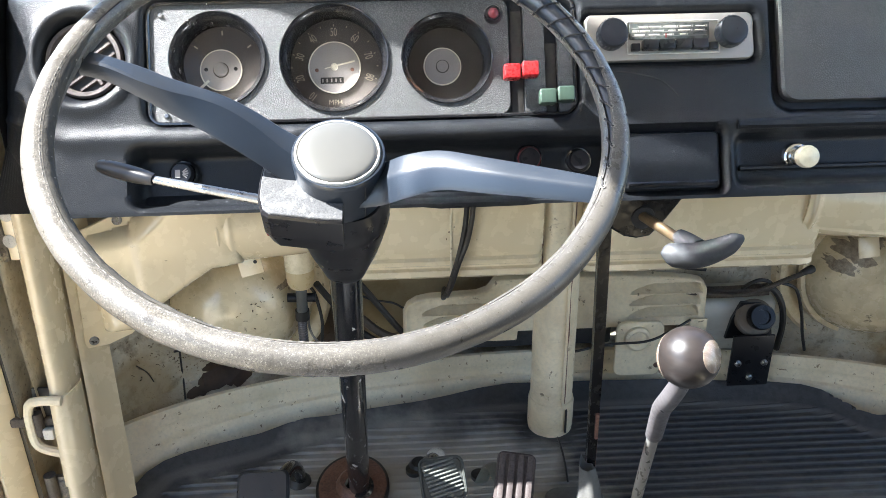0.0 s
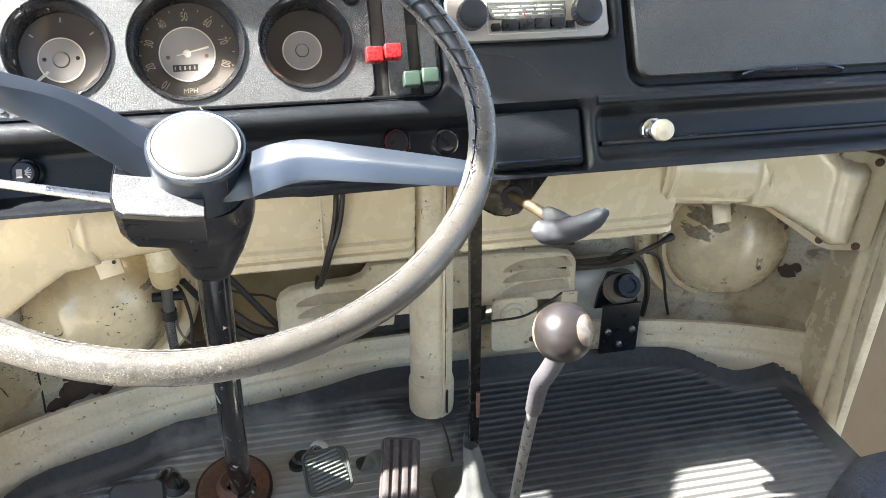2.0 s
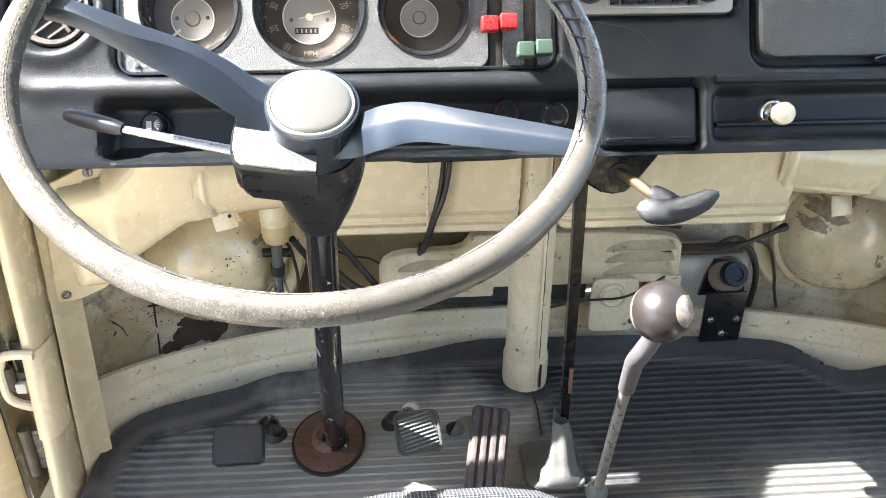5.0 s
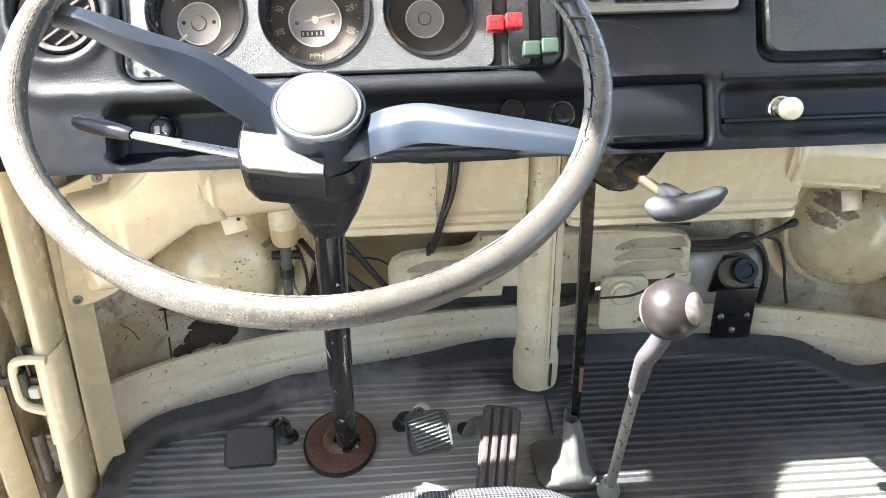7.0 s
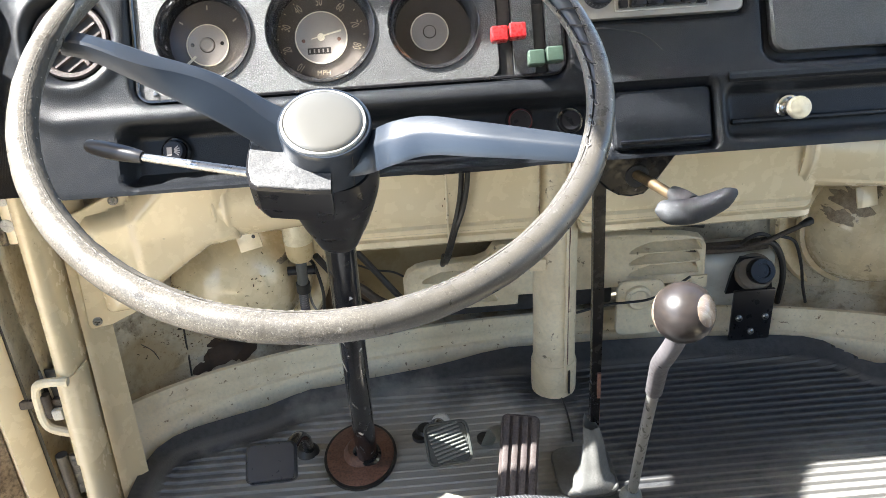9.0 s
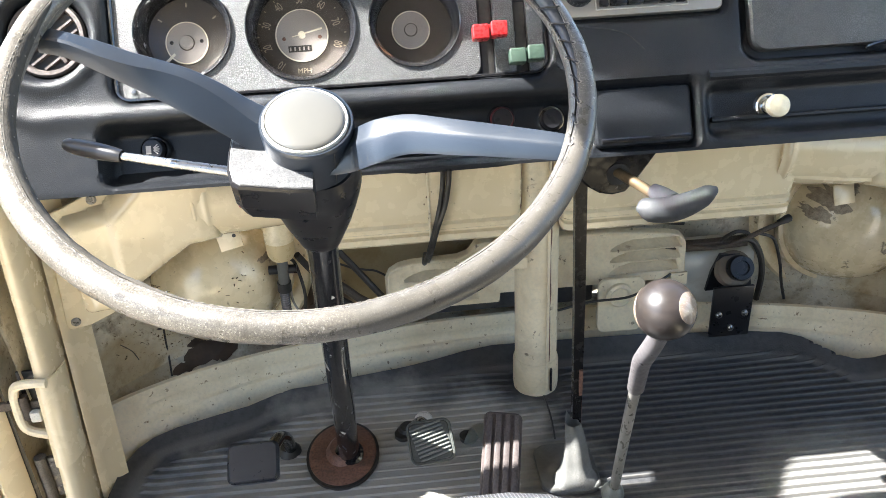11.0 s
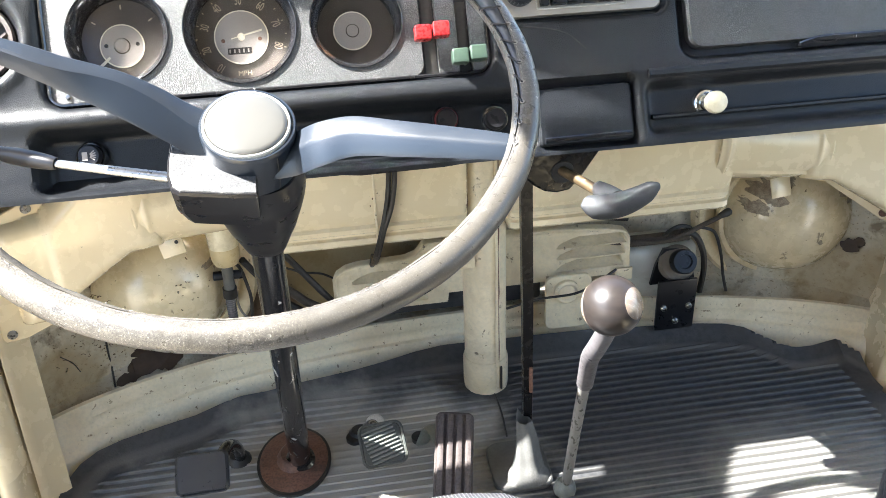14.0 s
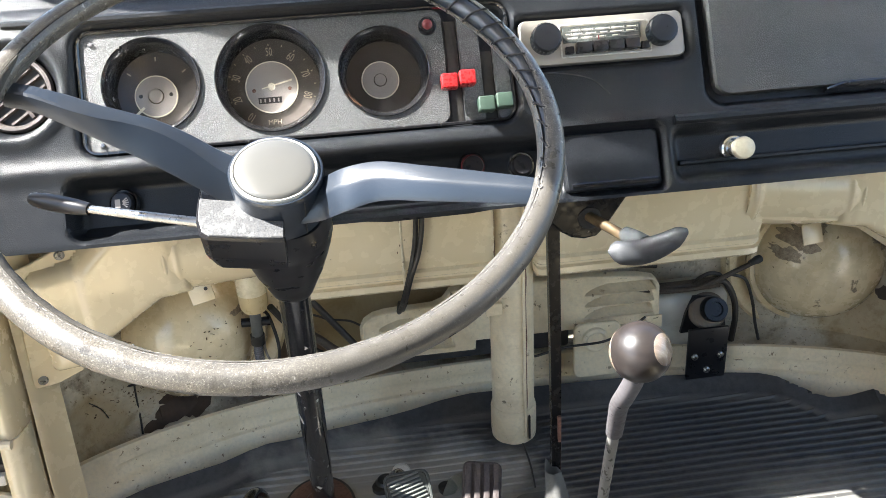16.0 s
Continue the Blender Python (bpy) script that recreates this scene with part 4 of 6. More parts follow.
# brake fluid tank and hoses on the driver's side
tank = thing("fluid_reservoir", (-0.165, 1.06, 0.2), "yellowed plastic brake fluid reservoir with a hose below", "reservoir")
tm = pose(-0.1725, 1.08, 0)
part("cup", lathe([(0.008, 0.233), (0.017, 0.236), (0.0205, 0.243), (0.0215, 0.252), (0.0215, 0.268)], tm, 32), tank_plastic, tank)
part("upper_cup", lathe([(0.0218, 0.266), (0.0222, 0.272), (0.0222, 0.300), (0.020, 0.304)], tm, 32), ivory, tank, "paler upper half")
part("lid", lathe([(0.0235, 0.300), (0.0245, 0.304), (0.0245, 0.322), (0.021, 0.328), (0.004, 0.330)], tm, 32), brass, tank, "brown screw lid")
part("hose", tube([(-0.1735, 1.08, 0.236), (-0.1745, 1.08, 0.205), (-0.177, 1.085, 0.178)], 0.0085, 14, 6), boot_grey, tank, "grey rubber hose")
part("hose_ferrule", rod((-0.1765, 1.084, 0.176), (-0.1755, 1.083, 0.192), 0.0108), wire_black, tank)
part("hose_clamp", rod((-0.196, 1.084, 0.2135), (-0.1535, 1.084, 0.2125), 0.0070), black_plastic, tank)
part("pipe", tube([(-0.177, 1.085, 0.178), (-0.1785, 1.088, 0.150), (-0.178, 1.10, 0.10), (-0.172, 1.12, 0.06)], lambda t: 0.0070 + 0.0006 * math.sin(150 * t), 14, 24), sleeve, tank, "ribbed grey pipe")


def cable(points, r, label, mat=None):
    solo("cable", tube(points, r, 8, 10), mat or wire_black, label, "cable", at=points[0], group="loose cables")


cable([(0.6125, 1.085, 0.2277), (0.598, 1.083, 0.2215), (0.578, 1.085, 0.2115), (0.545, 1.086, 0.1965), (0.51, 1.095, 0.183), (0.46, 1.12, 0.174), (0.40, 1.14, 0.170)], 0.0040, "thick black-brown cable from the headlamp bowl behind the panel", loom_brown)
solo("cable_boot", lathe([(0.0045, -0.012), (0.0056, -0.004), (0.0068, 0.002), (0.0062, 0.008), (0.0040, 0.010)], towards((0.6125, 1.085, 0.2277), (0.640, 1.090, 0.236)), 16), wire_black, "black rubber boot on the end of a cable", "cable boot", at=(0.6125, 1.085, 0.2277))
cable([(0.560, 1.098, 0.190), (0.53, 1.105, 0.184), (0.49, 1.12, 0.175), (0.45, 1.135, 0.168), (0.39, 1.145, 0.165)], 0.010, "brown taped cable loom behind the kick panel", loom_brown)
cable([(0.545, 1.092, 0.196), (0.565, 1.088, 0.193), (0.582, 1.088, 0.165), (0.590, 1.09, 0.127), (0.592, 1.10, 0.075)], 0.0052, "black cable looping down beside the bottle")
cable([(0.575, 1.086, 0.206), (0.598, 1.084, 0.195), (0.614, 1.084, 0.153), (0.622, 1.084, 0.115), (0.636, 1.092, 0.076)], 0.0026, "thin black wire hanging under the bowl")
cable([(0.52, 1.105, 0.188), (0.525, 1.09, 0.205), (0.54, 1.088, 0.212), (0.558, 1.09, 0.205), (0.560, 1.095, 0.190), (0.54, 1.10, 0.186)], 0.0032, "black wire coiled above the bottle")
cable([(0.245, 1.05, 0.118), (0.30, 1.06, 0.122), (0.36, 1.06, 0.125), (0.40, 1.07, 0.136), (0.435, 1.085, 0.146)], 0.002, "thin black wire across the anchor plate")
cable([(0.070, 0.94, 0.46), (0.069, 0.97, 0.40), (0.067, 0.972, 0.375), (0.063, 0.975, 0.349), (0.055, 0.975, 0.316), (0.045, 0.99, 0.272), (0.040, 1.05, 0.222), (0.045, 1.12, 0.20)], 0.0036, "black cable hanging from the dashboard")
cable([(0.079, 0.94, 0.46), (0.077, 0.965, 0.406), (0.075, 0.968, 0.382), (0.069, 0.97, 0.35), (0.058, 0.972, 0.318), (0.049, 0.99, 0.275), (0.046, 1.06, 0.22), (0.055, 1.12, 0.20)], 0.0036, "thin black wire hanging from the dashboard")
cable([(-0.125, 1.11, 0.262), (-0.0894, 1.12, 0.2157), (-0.058, 1.12, 0.171), (-0.0259, 1.12, 0.1252), (-0.005, 1.125, 0.10)], 0.0052, "black hose beside the steering column")
cable([(-0.13, 1.115, 0.208), (-0.0919, 1.12, 0.1948), (-0.070, 1.12, 0.1845), (-0.0513, 1.12, 0.1806), (-0.036, 1.12, 0.177), (-0.0205, 1.12, 0.1673), (0.0, 1.125, 0.15)], 0.0018, "thin black wire running behind the kick panel")
cable([(-0.13, 1.115, 0.185), (-0.0908, 1.12, 0.153), (-0.0631, 1.12, 0.1268), (-0.0304, 1.12, 0.1107), (0.03, 1.13, 0.10)], 0.0072, "brown taped loom under the steering column", loom_brown)
cable([(-0.12, 1.12, 0.15), (-0.085, 1.125, 0.118), (-0.06, 1.13, 0.098), (-0.02, 1.14, 0.085)], 0.0060, "black cable under the steering column")
cable([(-0.172, 1.075, 0.240), (-0.1584, 1.09, 0.2234), (-0.151, 1.09, 0.195), (-0.1475, 1.09, 0.165), (-0.1496, 1.09, 0.139), (-0.155, 1.10, 0.09)], 0.0026, "black wire down the front panel")
cable([(-0.150, 1.08, 0.238), (-0.140, 1.09, 0.215), (-0.125, 1.10, 0.185), (-0.11, 1.11, 0.15)], 0.0055, "black hose behind the steering column")
cable([(-0.172, 1.098, 0.205), (-0.1686, 1.095, 0.177), (-0.1690, 1.095, 0.155), (-0.1630, 1.095, 0.1345), (-0.150, 1.10, 0.115)], 0.0020, "thin pale wire beside the pipe", thread)
cable([(0.02, 1.10, 0.246), (0.10, 1.09, 0.256), (0.2, 1.09, 0.252), (0.33, 1.09, 0.250), (0.45, 1.09, 0.235)], 0.005, "black loom laid along the top of the kick panel")


def bowl_front(x, dx, dz):
    """A point on the inner face of the bowl centred at x."""
    r = math.hypot(dx, dz)
    zc = BOWL_Z[round(x, 3)]
    prof = [(0.0, 0.107), (0.012, 0.107), (0.036, 0.104), (0.06, 0.095), (0.082, 0.078), (0.098, 0.056), (0.109, 0.03), (0.116, 0.0)]
    for (r0, h0), (r1, h1) in zip(prof, prof[1:]):
        if r <= r1:
            return Vector((x + dx, 1.15 - (h0 + (h1 - h0) * (r - r0) / (r1 - r0)) - 0.0032, zc + dz))
    return Vector((x + dx, 1.15, zc + dz))


def scab(x, cx, cz, size, seed):
    """An uneven patch of flaked paint lying on a bowl."""
    rnd = random.Random(seed)
    bm = bmesh.new()
    mid = bm.verts.new(bowl_front(x, cx, cz))
    rim = []
    inner = []
    for k in range(64):
        t = 2 * math.pi * k / 64
        way = Vector((math.cos(t), math.sin(t), 0))
        r = size * (0.95 + 0.55 * noise.noise(1.7 * way + Vector((0, 0, 9.1 * seed))) + 0.30 * noise.noise(4.5 * way + Vector((0, 0, 3.7 * seed))) + 0.10 * rnd.random())
        inner.append(bm.verts.new(bowl_front(x, cx + 0.5 * r * math.cos(t), cz + 0.35 * r * math.sin(t))))
        rim.append(bm.verts.new(bowl_front(x, cx + r * math.cos(t), cz + 0.7 * r * math.sin(t)) + Vector((0, 0.002, 0))))
    for k in range(64):
        j = (k + 1) % 64
        bm.faces.new((mid, inner[j], inner[k]))
        bm.faces.new((inner[k], inner[j], rim[j], rim[k]))
    bmesh.ops.recalc_face_normals(bm, faces=bm.faces)
    return bm


fleck_brown = material("dried_grass_brown", (0.085, 0.052, 0.028), (0.13, 0.085, 0.045), 0.85, scale=200)
scab_brown = material("flaked_rust_brown", (0.26, 0.20, 0.14), (0.52, 0.44, 0.32), 0.8, scale=120, fine=0.4)
for o in [o for o in scene.objects if o.name.startswith("headlamp_bowl")]:
    bx = o.location.x
    if bx > MID:
        marks = ((-0.064, 0.060, 0.022), (-0.086, 0.034, 0.015), (-0.040, 0.080, 0.016), (0.052, 0.056, 0.013), (0.064, 0.040, 0.009), (0.012, -0.022, 0.006))
    else:
        marks = ((0.03, -0.04, 0.006), (0.088, 0.045, 0.007))
    for k, (dx, dz, size) in enumerate(marks):
        part("rust_scab", scab(bx, dx, dz, size, 40 + k), scab_brown, o, "flaked brown rust scab")

rnd = random.Random(7)
flecks = []
CLUMPS = ((-0.385, 0.135, 0.03), (-0.36, 0.115, 0.02), (-0.30, 0.10, 0.03), (-0.215, 0.145, 0.016), (-0.20, 0.16, 0.012), (-0.195, 0.125, 0.02), (-0.26, 0.095, 0.025), (-0.13, 0.11, 0.03))
for k in range(330):
    if k < 110:
        cx, cz = rnd.choice(((-0.05, -0.01), (-0.075, 0.02), (-0.02, -0.03), (-0.085, -0.02), (0.06, 0.03)))
        dx, dz = cx + rnd.gauss(0, 0.022), cz + rnd.gauss(0, 0.014)
        if math.hypot(dx, dz) > 0.105:
            continue
        p = bowl_front(-0.290, dx, dz)
    else:
        cx, cz, wide = rnd.choice(CLUMPS)
        x, z = cx + rnd.gauss(0, wide), max(0.076, cz + rnd.gauss(0, 0.6 * wide))
        p = Vector((x, nose_y(x, 0.70, 0.365) - 0.003, z))
    d = Vector((rnd.uniform(-1, 1), 0.1 * rnd.uniform(-1, 1), rnd.uniform(-0.7, 0.7))).normalized() * rnd.choice((0.0008, 0.0012, 0.0016, 0.0022, 0.003))
    bend = Vector((0.4 * d.z, 0, 0.9 * d.x)) * rnd.uniform(-1, 1)
    flecks.append(tube([p - d, p + bend, p + d], rnd.choice((0.0005, 0.0006, 0.0009)), 4, 2))
solo("grass_flecks", join(*flecks), fleck_brown, "scattered dried grass flecks on the front panel", "grass flecks", kind="stuff")


def on_nose(x, z):
    if z >= 0.072:
        return Vector((x, nose_y(x, 0.70, 0.365) - 0.0015, z))
    t = (z - 0.055) / 0.017
    return Vector((x, nose_y(x, 0.685 + 0.013 * t, 0.33 + 0.033 * t) - 0.001, z + 0.0015))


for pts, r in (([(-0.368, 0.135), (-0.3695, 0.105), (-0.370, 0.080), (-0.365, 0.057)], 0.0016), ([(-0.42, 0.14), (-0.41, 0.12), (-0.405, 0.10)], 0.0007), ([(-0.375, 0.135), (-0.35, 0.128), (-0.325, 0.125)], 0.0018)):
    solo("paint_crack", tube([on_nose(x, z) for x, z in pts], r, 6, 6), wire_black, "dark crack in the seam sealer of the front panel", "crack", kind="structure")


def blot(pts, name, label, mat):
    """A flat uneven stain on the front panel; pts: centre x, z and half sizes."""
    bm = bmesh.new()
    for cx, cz, sx, sz, seed in pts:
        r2 = random.Random(seed)
        ring = [bm.verts.new(on_nose(cx + sx * (0.6 + 0.5 * r2.random()) * math.cos(t), cz + sz * (0.6 + 0.5 * r2.random()) * math.sin(t)) - Vector((0, 0.0012, 0))) for t in [2 * math.pi * k / 20 for k in range(20)]]
        bm.faces.new(ring)
    bmesh.ops.triangulate(bm, faces=bm.faces)
    solo(name, bm, mat, label, "stain", kind="structure")


dark_stain = material("dark_oil_stain", (0.035, 0.022, 0.016), (0.07, 0.045, 0.03), 0.5, scale=40)
blot([(-0.318, 0.070, 0.034, 0.014, 3), (-0.345, 0.060, 0.020, 0.007, 4), (-0.292, 0.062, 0.024, 0.010, 5), (-0.33, 0.085, 0.014, 0.010, 6)], "oil_stain", "dark brown oil stain on the front panel", dark_stain)
blot([(0.822, 0.160, 0.014, 0.014, 8), (0.832, 0.170, 0.008, 0.010, 9)], "rust_hole", "dark ragged rust hole in the front panel", dark_stain)


# ---------------------------------------------------------------- dashboard
TILT = radians(27)
DN = Vector((0, -math.cos(TILT), math.sin(TILT)))      # out of the dashboard's face
DS = Vector((0, math.sin(TILT), math.cos(TILT)))       # up its face
DO = Vector((0, 0.845, 0.56))
DASH = axes(DO, Vector((1, 0, 0)), DS, DN)


def rr(x, s, x0, s0, x1, s1, r):
    """Distance outside a rounded rectangle, negative inside."""
    qx, qs = abs(x - (x0 + x1) / 2) - (x1 - x0) / 2 + r, abs(s - (s0 + s1) / 2) - (s1 - s0) / 2 + r
    return math.hypot(max(qx, 0), max(qs, 0)) + min(max(qx, qs), 0) - r


def sink(d, depth, soft):
    t = min(1.0, max(0.0, 0.5 - d / soft))
    return -depth * t * t * (3 - 2 * t)


GAUGES = ((-0.212, 0.0755, 0.0500), (-0.0845, 0.0735, 0.0575), (0.0400, 0.0705, 0.0480))


def dash_height(x, s):
    h = 0.004 * math.exp(-((s + 0.012) / 0.010) ** 2)
    h += sink(rr(x, s, -0.290, 0.001, 0.186, 0.140, 0.022), 0.012, 0.008)
    for gx, gs, gr in GAUGES:
        h += sink(math.hypot(x - gx, s - gs) - gr + 0.002, 0.042, 0.006)
    h += sink(rr(x, s, 0.190, 0.056, 0.389, 0.117, 0.012), 0.010, 0.006)
    h += sink(rr(x, s, 0.404, 0.0, 0.900, 0.152, 0.022), 0.013, 0.007)
    h += sink(rr(x, s, 0.225, -0.089, 0.346, -0.014, 0.010), 0.014, 0.008)
    h += sink(rr(x, s, -0.305, -0.084, 0.226, -0.024, 0.012), 0.034, 0.014)
    h += sink(rr(x, s, 0.360, -0.080, 0.815, -0.026, 0.010), 0.014, 0.012)
    h += sink(math.hypot(x + 0.356, s - 0.078) - 0.044, 0.020, 0.012)
    h += 0.004 * math.exp(-((math.hypot(x + 0.356, s - 0.078) - 0.055) / 0.008) ** 2)
    left = max(0.0, -0.385 - x)
    h -= 4.5 * left ** 2 + 60 * left ** 3
    right = max(0.0, x - 0.83)
    h -= 6.0 * right ** 2
    h -= 18 * max(0.0, s - 0.142) ** 2
    h -= 40 * max(0.0, -0.090 - s) ** 2
    return h


dash = thing("dashboard", (MID, 0.9, 0.46), "padded black grained vinyl dashboard", "dashboard")
DX, DS0, DS1 = (-0.462, 0.895), -0.095, 0.172
NX, NS = 360, 76
rows = []
for yy, zz in ((1.0, 0.53), (0.93, 0.51), (0.86, 0.486), (0.82, 0.475)):
    rows.append([Vector((DX[0] + (DX[1] - DX[0]) * i / NX, yy, zz)) for i in range(NX + 1)])
for j in range(NS + 1):
    s = DS0 + (DS1 - DS0) * j / NS
    row = []
    for i in range(NX + 1):
        x = DX[0] + (DX[1] - DX[0]) * i / NX
        # the lower edge rises to the rounded left end
        lift = 0.55 * max(0.0, -0.375 - x) * max(0.0, (0.04 - s) / 0.14) * 2
        row.append(DASH @ Vector((x, s + lift, dash_height(x, s))))
    rows.append(row)
for yy, zz in ((0.945, 0.720), (0.97, 0.727), (1.03, 0.730), (1.19, 0.725)):
    rows.append([Vector((DX[0] + (DX[1] - DX[0]) * i / NX, nose_y(DX[0] + (DX[1] - DX[0]) * i / NX, 0.72, 0.385) if yy > 1.1 else yy, zz)) for i in range(NX + 1)])
part("body", loft(rows, False, False), vinyl, dash, angle=60)
part("left_end", slab([(-0.47, 0.90), (-0.462, 0.885), (-0.455, 0.90), (-0.455, 1.0), (-0.47, 1.0)], 0.50, 0.69), vinyl, dash)

panel_holes = [(gx, gs, gr) for gx, gs, gr in GAUGES]
slots = ((0.1115, 0.008, 0.1245, 0.122), (0.1500, 0.008, 0.1620, 0.085))
panel = part("gauge_panel", plate(round_rect(-0.284, 0.007, 0.109, 0.135, 0.012), -0.012, -0.0065, DASH, 0.002, panel_holes), panel_vinyl, dash, "grey-black leather-grained instrument panel")
part("lever_strip", plate(round_rect(0.126, 0.007, 0.149, 0.130, 0.003), -0.012, -0.0065, DASH, 0.001), panel_vinyl, dash)
part("lever_end", plate(round_rect(0.163, 0.007, 0.180, 0.10, 0.004), -0.012, -0.0065, DASH, 0.001), panel_vinyl, dash)
part("panel_trim", tube([DASH @ Vector((x, s, -0.0055)) for x, s in round_rect(-0.286, 0.005, 0.182, 0.137, 0.014, 5)] + [DASH @ Vector((0.182, 0.12, -0.0055))], 0.0022, 6, 0), gloss_black, dash, "thin black beading round the panel")
part("top_bead", tube([DASH @ Vector((x, 0.1495, -0.002)) for x in (-0.36, -0.1, 0.1, 0.186)], 0.005, 8, 4), vinyl, dash)
for sx, ss in ((-0.272, 0.124), (-0.268, 0.014), (0.155, 0.017)):
    screw(DASH @ Vector((sx, ss, -0.0070)), DN, dash, 0.0030, steel, "panel_screw")

# glove box lid
lid = part("glove_box_lid", plate(round_rect(0.414, 0.011, 0.90, 0.150, 0.016), -0.012, 0.0, DASH, 0.003), lid_vinyl, dash, "grained grey-black glove box lid")
pull = []
for k in range(13):
    t = k / 12
    e = min(1, 4 * t * (1 - t) * 1.6)
    pull.append([DASH @ Vector((0.545 + 0.135 * t, a, b)) for a, b in ((0.003, -0.004), (0.006 + 0.006 * e, 0.002 + 0.002 * e), (0.008 + 0.006 * e, 0.003), (0.006, -0.004))])
part("lid_pull", loft(pull), gloss_black, lid, "glossy black finger pull")
part("lower_ridge", tube([DASH @ Vector((x, -0.014, 0.003)) for x in (0.36, 0.5, 0.7, 0.86)], 0.006, 8, 4), vinyl, dash)
part("shelf_ridge", tube([DASH @ Vector((x, -0.062, -0.010)) for x in (0.365, 0.5, 0.7, 0.81)], 0.0035, 8, 4), vinyl, dash)
part("switch_tray", loft([[Vector((x, y, z)) for y, z in ((0.865, 0.474), (0.872, z0), (0.90, z0 - 0.002), (0.935, 0.474))] for x, z0 in ((-0.016, 0.456), (-0.010, 0.448), (0.03, 0.443), (0.13, 0.444), (0.19, 0.449), (0.225, 0.460))]), black_plastic, dash)


def gauge(i, name, label):
    gx, gs, gr = GAUGES[i]
    t = thing(name, DASH @ Vector((gx, gs, -0.04)), label, "gauge", "instrument gauges")
    m = DASH @ pose(gx, gs, 0)
    part("bezel", lathe([(gr - 0.006, -0.038), (gr - 0.0035, -0.012), (gr + 0.0005, -0.0060), (gr + 0.0025, -0.0040), (gr + 0.003, -0.0062), (gr - 0.001, -0.012), (gr - 0.003, -0.038)], m, 64, False), gloss_black, t, "black conical bezel")
    part("ring", lathe([(gr - 0.0005, -0.0072), (gr + 0.0012, -0.0048), (gr + 0.0018, -0.0046), (gr + 0.0024, -0.0062)], m, 64, False), gloss_black, t, "thin glossy ring")
    part("dial", lathe([(gr - 0.0045, -0.040), (gr - 0.005, -0.0372), (0.001, -0.0370)], m, 64), dial_black, t, "brown-black dial")
    part("glass", lathe([(gr - 0.0055, -0.029), (gr - 0.0055, -0.0275), (0.001, -0.0265)], m, 48), gauge_glass, t).visible_shadow = False
    return t, m


fuel, m = gauge(0, "fuel_gauge", "round black fuel gauge with a grey centre disc")
fm_ = m @ pose(-0.002, -0.006, 0)
part("disc_edge", lathe([(0.0237, -0.0352), (0.0235, -0.0343), (0.0227, -0.0340), (0.0223, -0.0345)], fm_, 48, False), needle_white, fuel, "pale turned edge")
part("disc", lathe([(0.0235, -0.0369), (0.0235, -0.0352), (0.0225, -0.0346), (0.002, -0.0346)], fm_, 40), dial_grey, fuel, "light grey disc")
part("hub_gap", lathe([(0.0088, -0.0346), (0.0086, -0.0341), (0.0070, -0.0340)], fm_, 24, False), loom_brown, fuel)
part("hub", lathe([(0.0075, -0.0346), (0.0075, -0.031), (0.006, -0.0298), (0.001, -0.0295)], fm_, 24), dial_grey, fuel)
for dx in (-0.0165, 0.0165):
    part("rivet", lathe([(0.0022, -0.0347), (0.0022, -0.0340), (0.0005, -0.0338)], fm_ @ pose(dx, 0.001, 0), 10), wire_black, fuel)
for a in (35, 90, 145):
    part("mark", box((-0.0008, 0.034, -0.0369), (0.0008, 0.039, -0.0364), m @ pose(0, 0, 0, 0, 0, a - 90), 0), dial_cream, fuel)
part("needle", box((-0.0015, 0.018, -0.0352), (0.0013, 0.042, -0.0344), fm_ @ pose(0, 0, 0, 0, 0, 130), 0), needle_white, fuel)

speedo, m = gauge(1, "speedometer", "round black speedometer with cream numerals and a grey centre disc")
sm = m @ pose(-0.002, -0.004, 0)
part("disc_edge", lathe([(0.029699999999999997, -0.0352), (0.0295, -0.0343), (0.0287, -0.0340), (0.0283, -0.0345)], sm, 48, False), needle_white, speedo, "pale turned edge")
part("disc", lathe([(0.0295, -0.0369), (0.0295, -0.0352), (0.0285, -0.0346), (0.002, -0.0346)], sm, 48), dial_grey, speedo, "light grey disc")
for k, txt in enumerate(("10", "20", "30", "40", "50", "60", "70", "80")):
    a = radians(232 - k * 35.5)
    at = Vector((0.0405 * math.cos(a), 0.0405 * math.sin(a), -0.0367))
    words(txt, 0.0108, sm @ Matrix.Translation(at) @ pose(0, 0, 0, 0, 0, math.degrees(a) - 90) @ Matrix.Diagonal((0.72, 1.25, 1, 1)), dial_cream, speedo, "numeral")
for k in range(15):
    a = 232 - k * 17.75
    part("mark", box((-0.0005, 0.0475, -0.0369), (0.0005, 0.0497, -0.0364), sm @ pose(0, 0, 0, 0, 0, a - 90), 0), dial_cream, speedo)
words("MPH", 0.0078, sm @ pose(0, -0.0395, -0.0367), dial_cream, speedo, "lettering")
part("odometer", box((-0.016, -0.0185, -0.0348), (0.010, -0.0115, -0.0340), sm, 0), wire_black, speedo, "black odometer window")
for k in range(5):
    part("odometer_bar", box((-0.0145 + 0.005 * k, -0.0170, -0.0342), (-0.0128 + 0.005 * k, -0.0130, -0.0337), sm, 0), dial_grey, speedo)
part("needle", loft([[sm @ Vector(p) for p in ((-0.011, -0.0022, -0.033), (-0.011, -0.0012, -0.033), (-0.011, -0.0012, -0.032), (-0.011, -0.0022, -0.032))], [sm @ Vector(p) for p in ((0.023, 0.0052, -0.033), (0.023, 0.0072, -0.033), (0.023, 0.0072, -0.032), (0.023, 0.0052, -0.032))]]), needle_white, speedo)
